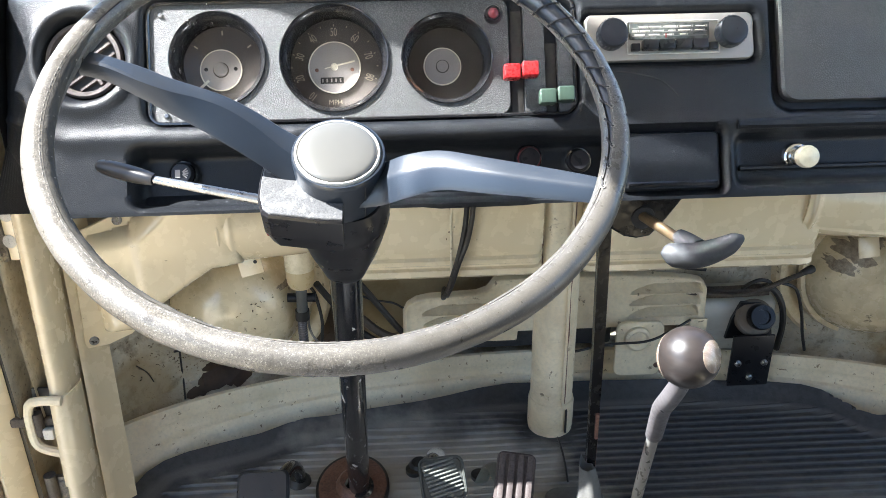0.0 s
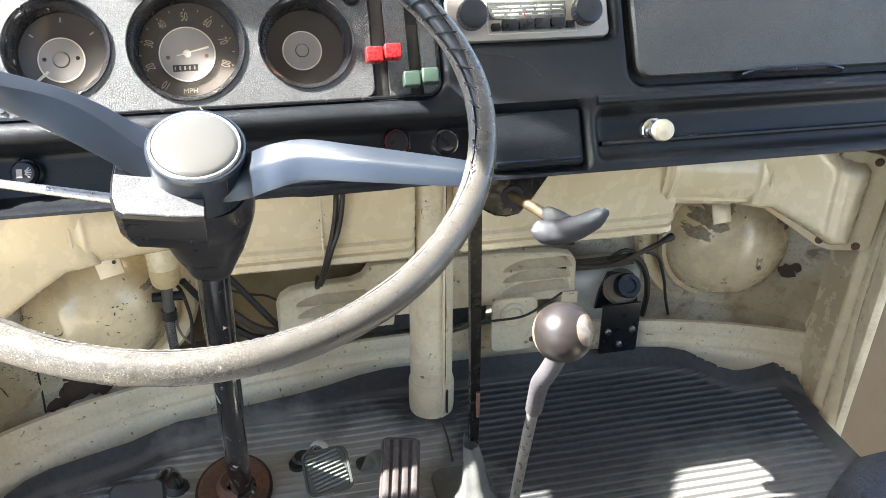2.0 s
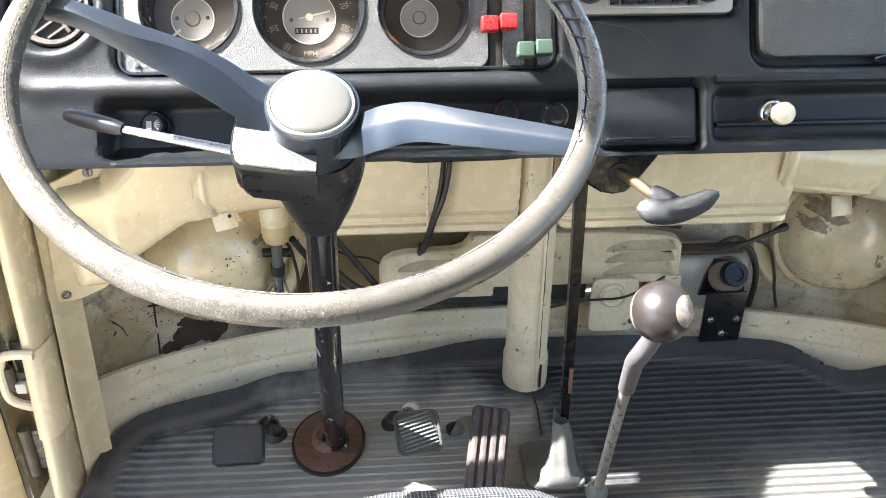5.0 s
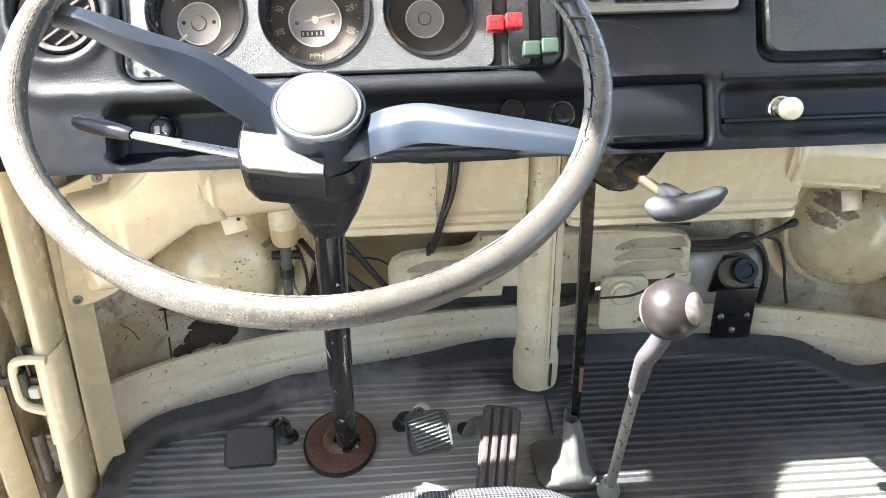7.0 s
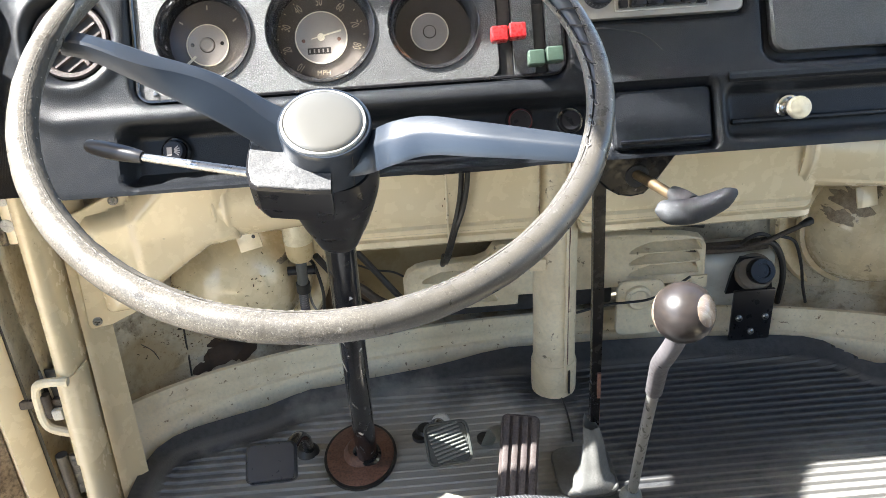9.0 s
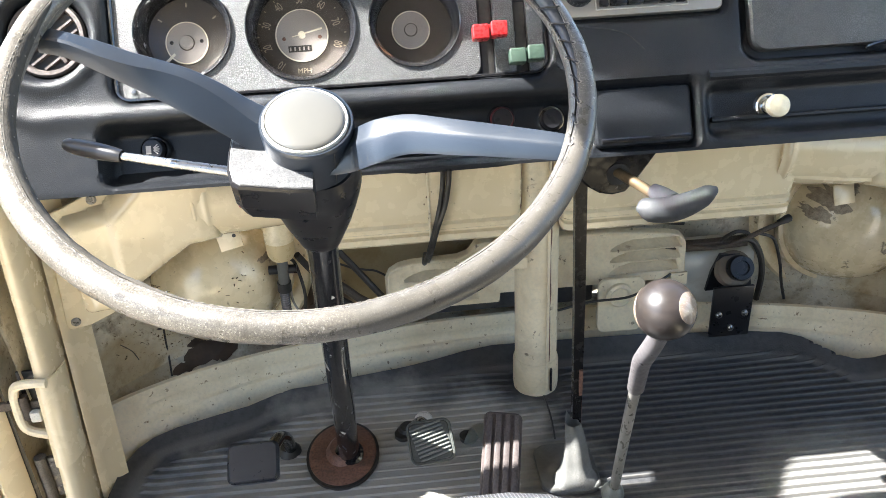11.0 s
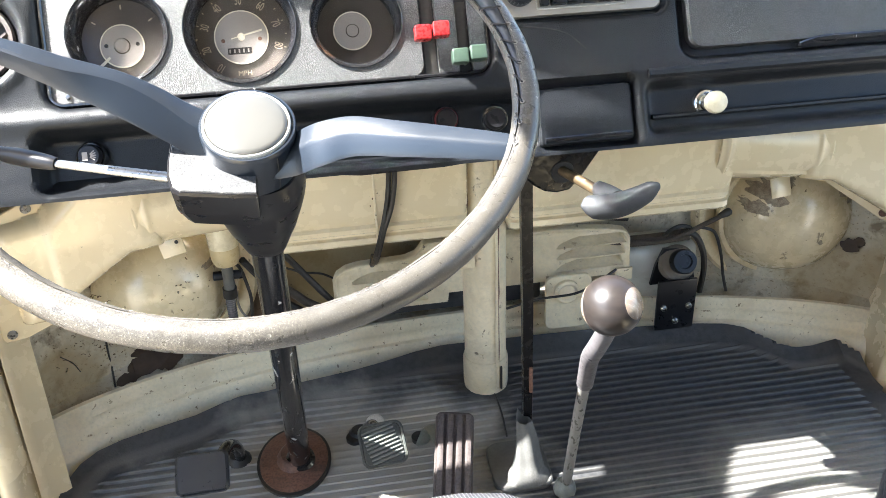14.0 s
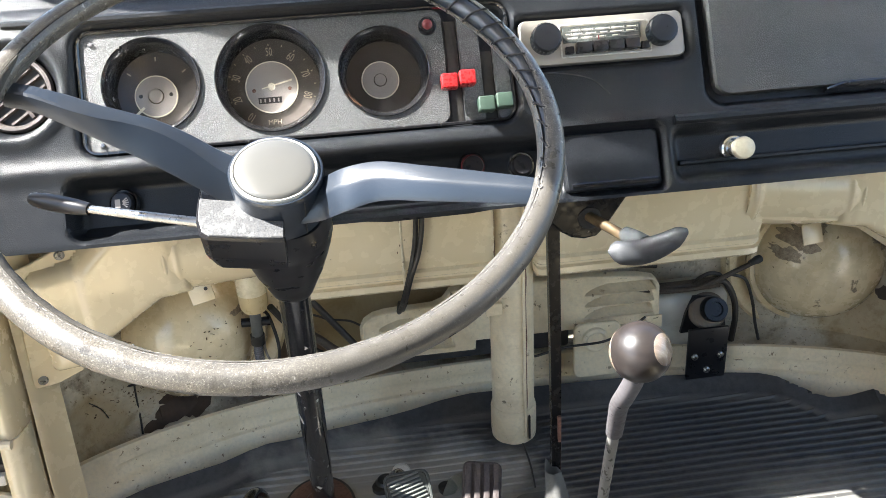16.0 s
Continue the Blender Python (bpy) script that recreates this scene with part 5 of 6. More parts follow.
part("needle_hub", lathe([(0.0040, -0.0346), (0.0040, -0.031), (0.003, -0.030), (0.001, -0.030)], sm, 24), needle_white, speedo)
for dx in (-0.02, 0.02):
    part("rivet", lathe([(0.0022, -0.0347), (0.0022, -0.0340), (0.0005, -0.0338)], sm @ pose(dx, -0.003, 0), 10), rust_plate, speedo)

blank, m = gauge(2, "blank_gauge", "round brown-black blank gauge with a grey centre disc")
bm_ = m @ pose(-0.004, -0.003, 0)
part("disc_edge", lathe([(0.021699999999999997, -0.0352), (0.0215, -0.0343), (0.0207, -0.0340), (0.0203, -0.0345)], bm_, 48, False), needle_white, blank, "pale turned edge")
part("disc", lathe([(0.0215, -0.0369), (0.0215, -0.0352), (0.0205, -0.0346), (0.002, -0.0346)], bm_, 40), dial_grey, blank, "brown-grey disc")
part("hub_gap", lathe([(0.0076, -0.0346), (0.0074, -0.0341), (0.0060, -0.0340)], bm_, 24, False), loom_brown, blank)
part("hub", lathe([(0.0065, -0.0346), (0.0065, -0.033), (0.005, -0.0325), (0.001, -0.0325)], bm_, 24), dial_grey, blank)


# heater levers, warning lamp
def lever(name, x, s, mat, label):
    t = thing(name, DASH @ Vector((x, s, 0)), label, "heater lever", "heater levers")
    for dx, hh, nm in ((-0.0098, 0.020, "knob"), (0.0098, 0.022, "knob")):
        part(nm, box((dx - 0.0092, -0.0082, 0.004), (dx + 0.0092, 0.0082, hh), DASH @ pose(x, s + (0.001 if dx > 0 else -0.001), 0), 0.003, 3), mat, t)
    part("stalk", box((-0.0012, -0.004, -0.02), (0.0012, 0.004, 0.006), DASH @ pose(x, s, 0), 0), steel, t)


lever("heater_lever", 0.119, 0.049, red_plastic, "pair of red plastic heater lever knobs")
lever("heater_lever", 0.157, 0.021, green_plastic, "pair of faded green plastic heater lever knobs")
warn = thing("warning_lamp", DASH @ Vector((0.092, 0.118, -0.006)), "small red warning lamp in a black surround", "warning lamp")
part("surround", lathe([(0.0105, -0.0066), (0.0100, -0.002), (0.0085, 0.001), (0.0065, 0.001), (0.006, -0.002)], DASH @ pose(0.0925, 0.117, 0), 24, False), black_plastic, warn)
part("lens", lathe([(0.0062, -0.004), (0.0058, 0.001), (0.003, 0.003), (0.0005, 0.0034)], DASH @ pose(0.0925, 0.117, 0), 20), dull_red, warn, "red lens")
for k, (x0, s0, x1, s1) in enumerate(slots):
    part("lever_slot", box((x0, s0, -0.02), (x1, s1, -0.0115), DASH, 0.001), wire_black, dash)

# radio
radio = thing("car_radio", DASH @ Vector((0.289, 0.086, -0.01)), "old push-button car radio with a brushed metal faceplate", "radio")
part("faceplate", plate(round_rect(0.1945, 0.0605, 0.3845, 0.1125, 0.008), -0.011, -0.001, DASH, 0.002), brushed, radio, "brushed metal faceplate")
for kx in (0.2225, 0.3560):
    kn = part("knob", lathe([(0.0165, -0.001), (0.0163, 0.0135), (0.0150, 0.0160), (0.0125, 0.0165), (0.006, 0.0162), (0.001, 0.0160)], DASH @ pose(kx, 0.0885, 0), 40), pad_rubber, radio, "black ribbed knob")
    for k in range(24):
        part("knob_rib", box((0.0162, -0.0007, 0.001), (0.0169, 0.0007, 0.0125), DASH @ pose(kx, 0.0885, 0, 0, 0, 15 * k), 0), pad_rubber, kn)
part("dial_window", plate(round_rect(0.2435, 0.0835, 0.3335, 0.1015, 0.001), -0.001, 0.0008, DASH, 0.0005), scale_dark, radio, "grey-black tuning scale")
part("dial_frame", tube([DASH @ Vector((x, s, 0.0004)) for x, s in round_rect(0.2405, 0.0675, 0.3440, 0.1035, 0.001, 2)] + [DASH @ Vector((0.3440, 0.1025, 0.0004))], 0.0009, 6, 0), worn_metal, radio, "bright edge round scale and buttons")
for s, dashes in ((0.0975, ((0.254, 0.262), (0.266, 0.277), (0.282, 0.296), (0.300, 0.313), (0.318, 0.329))), (0.0930, ((0.247, 0.252), (0.255, 0.264), (0.270, 0.280), (0.287, 0.293), (0.298, 0.312), (0.317, 0.326))), (0.0885, ((0.249, 0.258), (0.265, 0.275), (0.282, 0.291), (0.300, 0.307)))):
    part("scale_line", box((0.246, s - 0.0016, 0.0006), (0.331, s - 0.0013, 0.0010), DASH, 0), dial_grey, radio)
    for x0, x1 in dashes:
        part("scale_mark", box((x0, s - 0.0005, 0.0006), (x1, s + 0.0006, 0.0011), DASH, 0), needle_white, radio)
        part("scale_mark", box((x1 + 0.0008, s - 0.0009, 0.0006), (x1 + 0.0022, s + 0.0010, 0.0011), DASH, 0), dial_grey, radio)
part("tuning_pointer", box((0.2835, 0.0848, 0.0006), (0.2850, 0.0900, 0.0014), DASH, 0), dull_red, radio, "red tuning pointer")
for k in range(4):
    part("push_button", box((0.2565 + 0.0185 * k, 0.0705, -0.002), (0.2735 + 0.0185 * k, 0.0815, 0.010), DASH, 0.0015), black_plastic, radio)
for bx in (0.2445, 0.3315):
    part("side_button", box((bx, 0.0705, -0.002), (bx + 0.0095, 0.0785, 0.005), DASH, 0.001), black_plastic, radio)

# ashtray, pull knob, switches
ash = thing("ashtray", DASH @ Vector((0.288, -0.046, -0.01)), "closed black dashboard ashtray with a worn lower lip", "ashtray")
part("front", plate(round_rect(0.2300, -0.0840, 0.341, -0.0195, 0.006), -0.014, -0.003, DASH, 0.003), vinyl, ash)
part("lip", tube([DASH @ Vector((x, -0.0775, -0.001)) for x in (0.236, 0.29, 0.336)], 0.0028, 8, 4), gloss_black, ash, "glossy pull lip")
kp = thing("pull_knob", DASH @ Vector((0.428, -0.047, -0.012)), "ivory pull knob on a chrome collar", "pull knob")
kdir = towards(DASH @ Vector((0.4325, -0.050, -0.016)), DASH @ Vector((0.4275, -0.056, 0.03)))
part("collar", lathe([(0.016, 0), (0.0165, 0.003), (0.0145, 0.007), (0.0125, 0.008), (0.0115, 0.005), (0.0085, 0.005), (0.008, 0.010)], kdir, 32), chrome, kp, "chrome collar")
part("stem", lathe([(0.0055, 0.004), (0.0055, 0.028)], kdir, 20), chrome, kp)
part("knob", lathe([(0.006, 0.026), (0.0105, 0.029), (0.0126, 0.033), (0.0126, 0.039), (0.0110, 0.0425), (0.006, 0.0442), (0.001, 0.0456)], kdir, 36), ivory, kp, "ivory knob")
for nm, x, s, lab, capm in (("light_switch", -0.257, -0.048, "round black light switch with a pale lamp symbol", black_plastic), ("ignition_knob", 0.186, -0.046, "small black knob with a chrome collar", black_plastic), ("warning_switch", 0.130, -0.042, "round black push switch with a red ring", black_plastic)):
    t = thing(nm, DASH @ Vector((x, s, -0.034)), lab, "switch", "dashboard switches")
    km_ = DASH @ pose(x, s, -0.034)
    part("collar", lathe([(0.0165, 0), (0.0165, 0.007), (0.0145, 0.010), (0.0125, 0.0095), (0.012, 0.006)], km_, 32), chrome if nm == "ignition_knob" else gloss_black, t)
    part("cap", lathe([(0.012, 0.003), (0.0118, 0.016), (0.0105, 0.0185), (0.001, 0.0185)], km_, 28), capm, t)
    if nm == "warning_switch":
        part("red_ring", lathe([(0.0128, 0.008), (0.0135, 0.0105), (0.0118, 0.0105)], km_, 28, False), dull_red, t, "dull red ring")
    if nm == "light_switch":
        part("symbol_bar", box((-0.0065, -0.005, 0.0184), (-0.001, 0.004, 0.019), km_, 0), dial_grey, t)
        for a in (-40, -20, 0, 20, 40):
            part("symbol_ray", box((0.002, -0.0006, 0.0184), (0.008, 0.0006, 0.019), km_ @ pose(0, 0, 0, 0, 0, a), 0), dial_grey, t)

# round air vent
vent = thing("air_vent", DASH @ Vector((-0.356, 0.078, -0.02)), "round dark air vent with a slatted rotating centre", "air vent")
vm = DASH @ pose(-0.356, 0.078, -0.016)
part("ring", lathe([(0.040, -0.004), (0.042, 0.006), (0.040, 0.010), (0.036, 0.010), (0.034, 0.004), (0.033, -0.004)], vm, 48, False), brown_rubber, vent, "brown-grey plastic ring")
part("bowl", lathe([(0.034, 0.0), (0.030, -0.006), (0.001, -0.008)], vm, 40), wire_black, vent)
for k in range(5):
    dy = -0.024 + 0.012 * k
    half = math.sqrt(0.033 ** 2 - dy * dy)
    part("slat", box((-half, dy - 0.0012, -0.006), (half, dy + 0.0012, 0.006), vm @ pose(0, 0, 0, 0, 0, 35), 0), brown_rubber, vent)
part("bar", box((-0.002, -0.033, -0.003), (0.002, 0.033, 0.008), vm @ pose(0, 0, 0, 0, 0, 35), 0.0006), brown_rubber, vent)


# ---------------------------------------------------------------- steering wheel and column
WC = Vector((-0.0584, 0.5413, 0.664))
wa, wb = radians(28.95), radians(2.8)
WN = Vector((math.sin(wb), -math.sin(wa) * math.cos(wb), math.cos(wa) * math.cos(wb)))
WU = Vector((0, 1, 0)).cross(WN).normalized()
WV = WN.cross(WU)
WHEEL = axes(WC, WU, WV, WN)
RIM = 0.2005


def rim_point(a, r, phi):
    """On the rim's section: a round the wheel, phi round the section (0 outward, 90 up)."""
    c, s = math.cos(a), math.sin(a)
    r *= 0.9
    rad = RIM + r * math.cos(phi)
    return WHEEL @ Vector((rad * c, rad * s, r * math.sin(phi)))


wheel = thing("steering_wheel", WC, "two-spoke steering wheel with a worn laced leather cover", "steering wheel")
part("rim", loft([[rim_point(2 * math.pi * i / 128, 0.0088, 2 * math.pi * j / 16) for j in range(16)] for i in range(129)], True, False), spoke_plastic, wheel, "glossy blue-black bare rim")


def gap(a):
    """Half width, in degrees of the section, of the cover's laced opening."""
    d = (math.degrees(a) + 180) % 360 - 180
    return 0.6 + 74 * math.exp(-((d - 48) / 36) ** 2) + 4 * math.exp(-((d % 360 - 188) / 42) ** 2)


SEAM = radians(128)     # the opening faces the driver on the inner side
rows = []
for i in range(241):
    a = 2 * math.pi * i / 240
    g = radians(gap(a))
    r = 0.0112 + 0.0004 * noise.noise(Vector((math.cos(a) * 6, math.sin(a) * 6, 1.0)))
    row = [rim_point(a, 0.0092, SEAM + g)]
    for j in range(21):
        phi = SEAM + g + (2 * math.pi - 2 * g) * j / 20
        puff = 0.0004 * noise.noise(Vector((math.cos(a) * 14, math.sin(a) * 14, phi)))
        row.append(rim_point(a, r + puff, phi))
    row.append(rim_point(a, 0.0092, SEAM - g))
    rows.append(row)
cover = part("leather_cover", loft(rows, False, False), leather, wheel, "worn tan-grey leather cover", angle=70)
# the dark overlapped edge of the cover along the seam on the driver's door side
rows = []
for i in range(121):
    a = radians(158 + 94 * i / 120)
    wide = math.sin(math.pi * i / 120) ** 0.5
    row = []
    for j in range(9):
        phi = SEAM + radians(-4 + 64 * j / 8) * wide
        lift = 0.0006 * math.sin(math.pi * j / 8) + 0.0005 * noise.noise(Vector((30 * math.cos(a), 30 * math.sin(a), 2.0 * phi)))
        row.append(rim_point(a, 0.0116 + lift, phi))
    rows.append(row)
part("seam_flap", loft(rows, False, False), dark_leather, cover, "darker overlapped leather edge along the seam", angle=70)
stitches, laces, eyelets = [], [], []
for i in range(200):
    a = 2 * math.pi * i / 200
    for sgn in (1, -1):
        left = math.exp(-((math.degrees(a) - 185) / 45) ** 2)
        phi = SEAM + sgn * (radians(gap(a)) + 0.16 + (0.02 if sgn < 0 else 0.9) * left)
        p, q = rim_point(a, 0.01128, phi), rim_point(a + 0.017, 0.01128, phi)
        stitches.append(tube([p, q], 0.0002, 5, 0))
for i in range(64):
    a = 2 * math.pi * i / 64
    if not (-25 < (math.degrees(a) + 180) % 360 - 180 < 112 or abs(math.degrees(a) - 188) < 62):
        continue
    w0 = radians(gap(a)) + 0.14
    if abs(math.degrees(a) - 188) < 62:
        eyelets.append(ball(0.0006, Matrix.Translation(rim_point(a, 0.0119, SEAM + 0.5)), 8, 6))
        continue
    b = a + 2 * math.pi / 128
    mid = rim_point((a + b) / 2, 0.0108, SEAM)
    for side, at in ((-1, a), (1, b)):
        way = rim_point(at, 0.02, SEAM + side * w0) - rim_point(at, 0.0, SEAM + side * w0)
        hole = rim_point(at, 0.0113, SEAM + side * w0)
        eyelets.append(lathe([(0.0012, 0.0), (0.0018, 0.0004), (0.0012, 0.0007), (0.0007, 0.0004)], towards(hole, hole + way), 10, False))
    laces.append(tube([rim_point(a, 0.0110, SEAM - w0), rim_point(a, 0.0120, SEAM - w0 * 0.8), mid, rim_point(b, 0.0120, SEAM + w0 * 0.8), rim_point(b, 0.0110, SEAM + w0)], 0.0008, 5, 3))
part("stitching", join(*stitches), thread, cover, "pale stitching")["kind"] = "stuff"
part("eyelet_rows", join(*eyelets), thread, cover, "pale eyelets of the lacing")["kind"] = "stuff"
part("lacing", join(*laces), cord, cover, "black lace cord")["kind"] = "stuff"
part("loose_lace_end", tube([rim_point(0.18, 0.0115, SEAM - 2.2), rim_point(0.20, 0.015, 0.3), WHEEL @ Vector((0.236, 0.030, 0.010)), WHEEL @ Vector((0.252, 0.018, 0.004))], 0.0005, 5, 6), cord, cover)


def spoke(stations):
    """stations: u, then v at the upper edge, the crease and the lower edge, the height, and the drop of the front face."""
    lines = [curve_points([Vector((st[0], st[k], st[4] - (st[5] if k == 3 else 0.0))) for st in stations], 7) for k in (1, 2, 3)]
    rings = []
    for up, crease, low in zip(*lines):
        fall = (low - crease).normalized()
        ring = [up + Vector((0, -0.002, -0.014)), up + Vector((0, 0.0008, -0.006)), up + Vector((0, 0.0002, -0.0018)), up + Vector((0, -0.0016, 0.0)),
                crease + Vector((0, 0.0022, 0.0004)), crease + fall * 0.0005, crease + fall * 0.0025, low - fall * 0.002, low + Vector((0, -0.0002, -0.0015)), low + Vector((0, 0.003, -0.005))]
        rings.append([WHEEL @ p for p in ring])
    part("spoke", loft(rings), spoke_plastic, wheel, "blue-black moulded spoke", angle=22)


spoke([(0.015, 0.004, -0.016, -0.031, -0.062, 0.011), (0.033, -0.0006, -0.0187, -0.0339, -0.055, 0.011), (0.052, -0.0048, -0.0221, -0.0387, -0.040, 0.010), (0.0765, -0.0091, -0.0256, -0.0396, -0.030, 0.009),
       (0.108, -0.0237, -0.0393, -0.0509, -0.020, 0.008), (0.1425, -0.0377, -0.0519, -0.0614, -0.012, 0.007), (0.1775, -0.0525, -0.0642, -0.0723, -0.004, 0.006), (0.190, -0.058, -0.068, -0.0755, -0.003, 0.005)])
spoke([(-0.190, 0.058, 0.045, 0.040, -0.003, 0.008), (-0.170, 0.053, 0.0404, 0.0357, -0.004, 0.009), (-0.145, 0.0474, 0.032, 0.0263, -0.009, 0.011), (-0.125, 0.0422, 0.028, 0.0189, -0.014, 0.013),
       (-0.1045, 0.0387, 0.0265, 0.0112, -0.019, 0.015), (-0.084, 0.0349, 0.0225, 0.0030, -0.025, 0.017), (-0.063, 0.0292, 0.014, -0.0050, -0.034, 0.018), (-0.0425, 0.0226, 0.0028, -0.0125, -0.0455, 0.018), (-0.026, 0.0185, -0.0046, -0.0190, -0.053, 0.018)])
part("hub", lathe([(0.0345, -0.092), (0.0352, -0.088), (0.0350, -0.075), (0.0350, -0.060), (0.0356, -0.052), (0.0357, -0.0485), (0.0350, -0.0468), (0.0338, -0.0466), (0.0333, -0.0485)], WHEEL, 64), spoke_plastic, wheel, "blue-black hub")
part("hub_joint", box((0.0205, -0.0290, -0.090), (0.0212, -0.0275, -0.052), WHEEL, 0), wire_black, wheel)
cap = part("horn_cap", lathe([(0.0298, -0.0490), (0.0300, -0.0452), (0.0290, -0.0440), (0.0265, -0.0432), (0.018, -0.0424), (0.008, -0.0420), (0.001, -0.0419)], WHEEL @ pose(-0.0008, 0, 0), 64), cap_metal, wheel, "satin grey domed horn cap")
part("cap_ring", lathe([(0.0303, -0.0490), (0.0303, -0.0462), (0.0309, -0.0450), (0.0319, -0.0450), (0.0326, -0.0462), (0.0326, -0.0490)], WHEEL @ pose(-0.0008, 0, 0), 64, False), worn_metal, cap, "bright worn metal ring")

column = thing("steering_column", WHEEL @ Vector((0, 0, -0.75)), "glossy black steering column with a switch shroud", "steering column")
FOOT = Vector((-0.0915, 0.890, 0.0))
AX = (FOOT - WHEEL @ Vector((0, 0, -0.10))).normalized()
part("column_tube", rod(WHEEL @ Vector((0, 0, -0.16)), FOOT - AX * 0.0, 0.0148, seg=28), column_paint, column, "scratched glossy black tube")
sh = [(-0.089, 0.0345), (-0.100, 0.0385), (-0.112, 0.0395), (-0.122, 0.0380), (-0.140, 0.0345), (-0.160, 0.0300), (-0.178, 0.0248), (-0.190, 0.0215), (-0.1985, 0.0192), (-0.2010, 0.0180)]
part("lower_shroud", loft([[WHEEL @ Vector((r * math.copysign(abs(math.cos(t)) ** 0.8, math.cos(t)) + 0.0005, r * math.copysign(abs(math.sin(t)) ** 0.8, math.sin(t)), k)) for t in [2 * math.pi * i / 48 for i in range(48)]] for k, r in sh]), black_plastic, column, "tapered black plastic shroud", angle=30)
HOUSE = [(-0.058, 0.030), (-0.0592, 0.0), (-0.0604, -0.014), (-0.0602, -0.0300), (-0.0565, -0.0430), (-0.0510, -0.0470), (-0.0120, -0.0515), (0.0045, -0.0520), (0.0045, 0.030)]
hous = loft([[WHEEL @ Vector((x * f, y * f, k)) for x, y in HOUSE] for k, f in ((-0.110, 0.90), (-0.092, 0.985), (-0.0685, 1.0), (-0.066, 0.98))])
part("switch_housing", hous, black_plastic, column, "black indicator switch housing, its scuffed top painted pale", angle=12)
# Scuffed top plate; its grey also paints in the sun's brightness.
part("housing_top", loft([[WHEEL @ Vector((x * f, y * f, k)) for x, y in HOUSE] for k, f in ((-0.0665, 0.970), (-0.0652, 0.966), (-0.0646, 0.955))]), scuffed_lit_black, column, "scuffed housing top, painted pale for the sun on it", angle=12)
part("housing_slot", box((-0.0385, -0.0500, -0.0860), (-0.006, -0.0470, -0.0835), WHEEL @ pose(0, 0, 0, 0, 0, -4.5), 0), wire_black, column)
part("housing_joint", box((0.0040, -0.0525, -0.092), (0.0050, -0.048, -0.068), WHEEL, 0), wire_black, column)
s_root, s_mid, s_tip = WHEEL @ Vector((-0.060, -0.010, -0.094)), Vector((-0.215, 0.600, 0.593)), Vector((-0.262, 0.622, 0.598))
stalk = part("indicator_stalk", rod(s_root, s_mid, 0.0042, 0.0032), steel, column, "thin steel indicator stalk")
part("stalk_grip", tube([s_mid + (s_root - s_mid) * 0.03, s_mid + (s_tip - s_mid) * 0.3, s_mid + (s_tip - s_mid) * 0.75, s_tip], lambda t: 0.0035 + 0.0035 * math.sin(math.pi * min(1, 0.12 + 0.75 * t)), 12, 6), black_plastic, stalk, "black rubber grip with a worn tip")
part("red_wire", tube([WHEEL @ Vector((-0.055, -0.03, -0.11)), WHEEL @ Vector((-0.058, -0.01, -0.13)), WHEEL @ Vector((-0.05, 0.03, -0.15))], 0.003, 8, 6), red_plastic, column, "red wire")
esc = thing("column_plate", (-0.101, 0.89, 0.0), "rusty oval steering column floor plate", "floor plate")
em = pose(-0.101, 0.894, 0.004) @ Matrix.Diagonal((1, 1.34, 1, 1))
part("plate", lathe([(0.0485, 0.0), (0.0485, 0.0035), (0.045, 0.005), (0.024, 0.0065), (0.021, 0.012), (0.017, 0.016)], em, 56), rust_plate, esc)
part("rim_gap", lathe([(0.0525, -0.002), (0.0525, 0.0022), (0.048, 0.0022)], em, 56), wire_black, esc)
part("column_ring", lathe([(0.021, 0.0), (0.0205, 0.016), (0.0165, 0.020), (0.0150, 0.020)], towards(FOOT - AX * 0.004, FOOT - AX), 32), gloss_black, esc)


# ---------------------------------------------------------------- pedals
def pad_frame(c, tilt, turn=0.0):
    return Matrix.Translation(c) @ pose(0, 0, 0, tilt, 0, turn)


clutch = thing("clutch_pedal", (-0.18, 0.90, 0.0), "clutch pedal with a smooth black rubber pad", "pedal", "pedals")
pm = pad_frame((-0.205, 0.790, 0.098), 34, 2)
part("pad", plate(round_rect(-0.033, -0.026, 0.033, 0.026, 0.009), -0.010, 0.0, pm, 0.004), pad_rubber, clutch, "smooth black rubber pad")
part("pad_lip", plate(round_rect(-0.029, -0.0245, 0.029, -0.021, 0.0015), -0.002, 0.0022, pm, 0.001), pad_rubber, clutch)
part("arm", tube([pm @ Vector((0.015, 0.0, -0.008)), (-0.18, 0.845, 0.085), (-0.175, 0.885, 0.05), (-0.178, 0.92, -0.005)], 0.0085, 12, 6), gloss_black, clutch)
part("arm_boot", lathe([(0.018, 0), (0.017, 0.004), (0.012, 0.010)], pose(-0.180, 0.915, 0.001), 20), wire_black, clutch)

brake = thing("brake_pedal", (0.02, 0.9, 0.0), "brake pedal with a worn ribbed grey pad", "pedal", "pedals")
pm = pad_frame((0.024, 0.797, 0.098), 34, 6)
part("pad", plate(round_rect(-0.028, -0.027, 0.028, 0.027, 0.009), -0.010, 0.0, pm, 0.003), grey_pad, brake, "worn grey pad")
for k in range(9):
    dy = -0.0205 + 0.0052 * k
    part("pad_rib", box((-0.0215, dy - 0.0011, -0.001), (0.0215, dy + 0.0011, 0.0028), pm @ pose(0, 0, 0, 0, 0, 12), 0.0008), pad_ridge, brake)
part("pad_frame", tube([pm @ Vector((x, y, 0.0005)) for x, y in round_rect(-0.028, -0.027, 0.028, 0.027, 0.009, 4)] + [pm @ Vector((0.028, 0.018, 0.0005))], 0.002, 6, 0), grey_pad, brake)
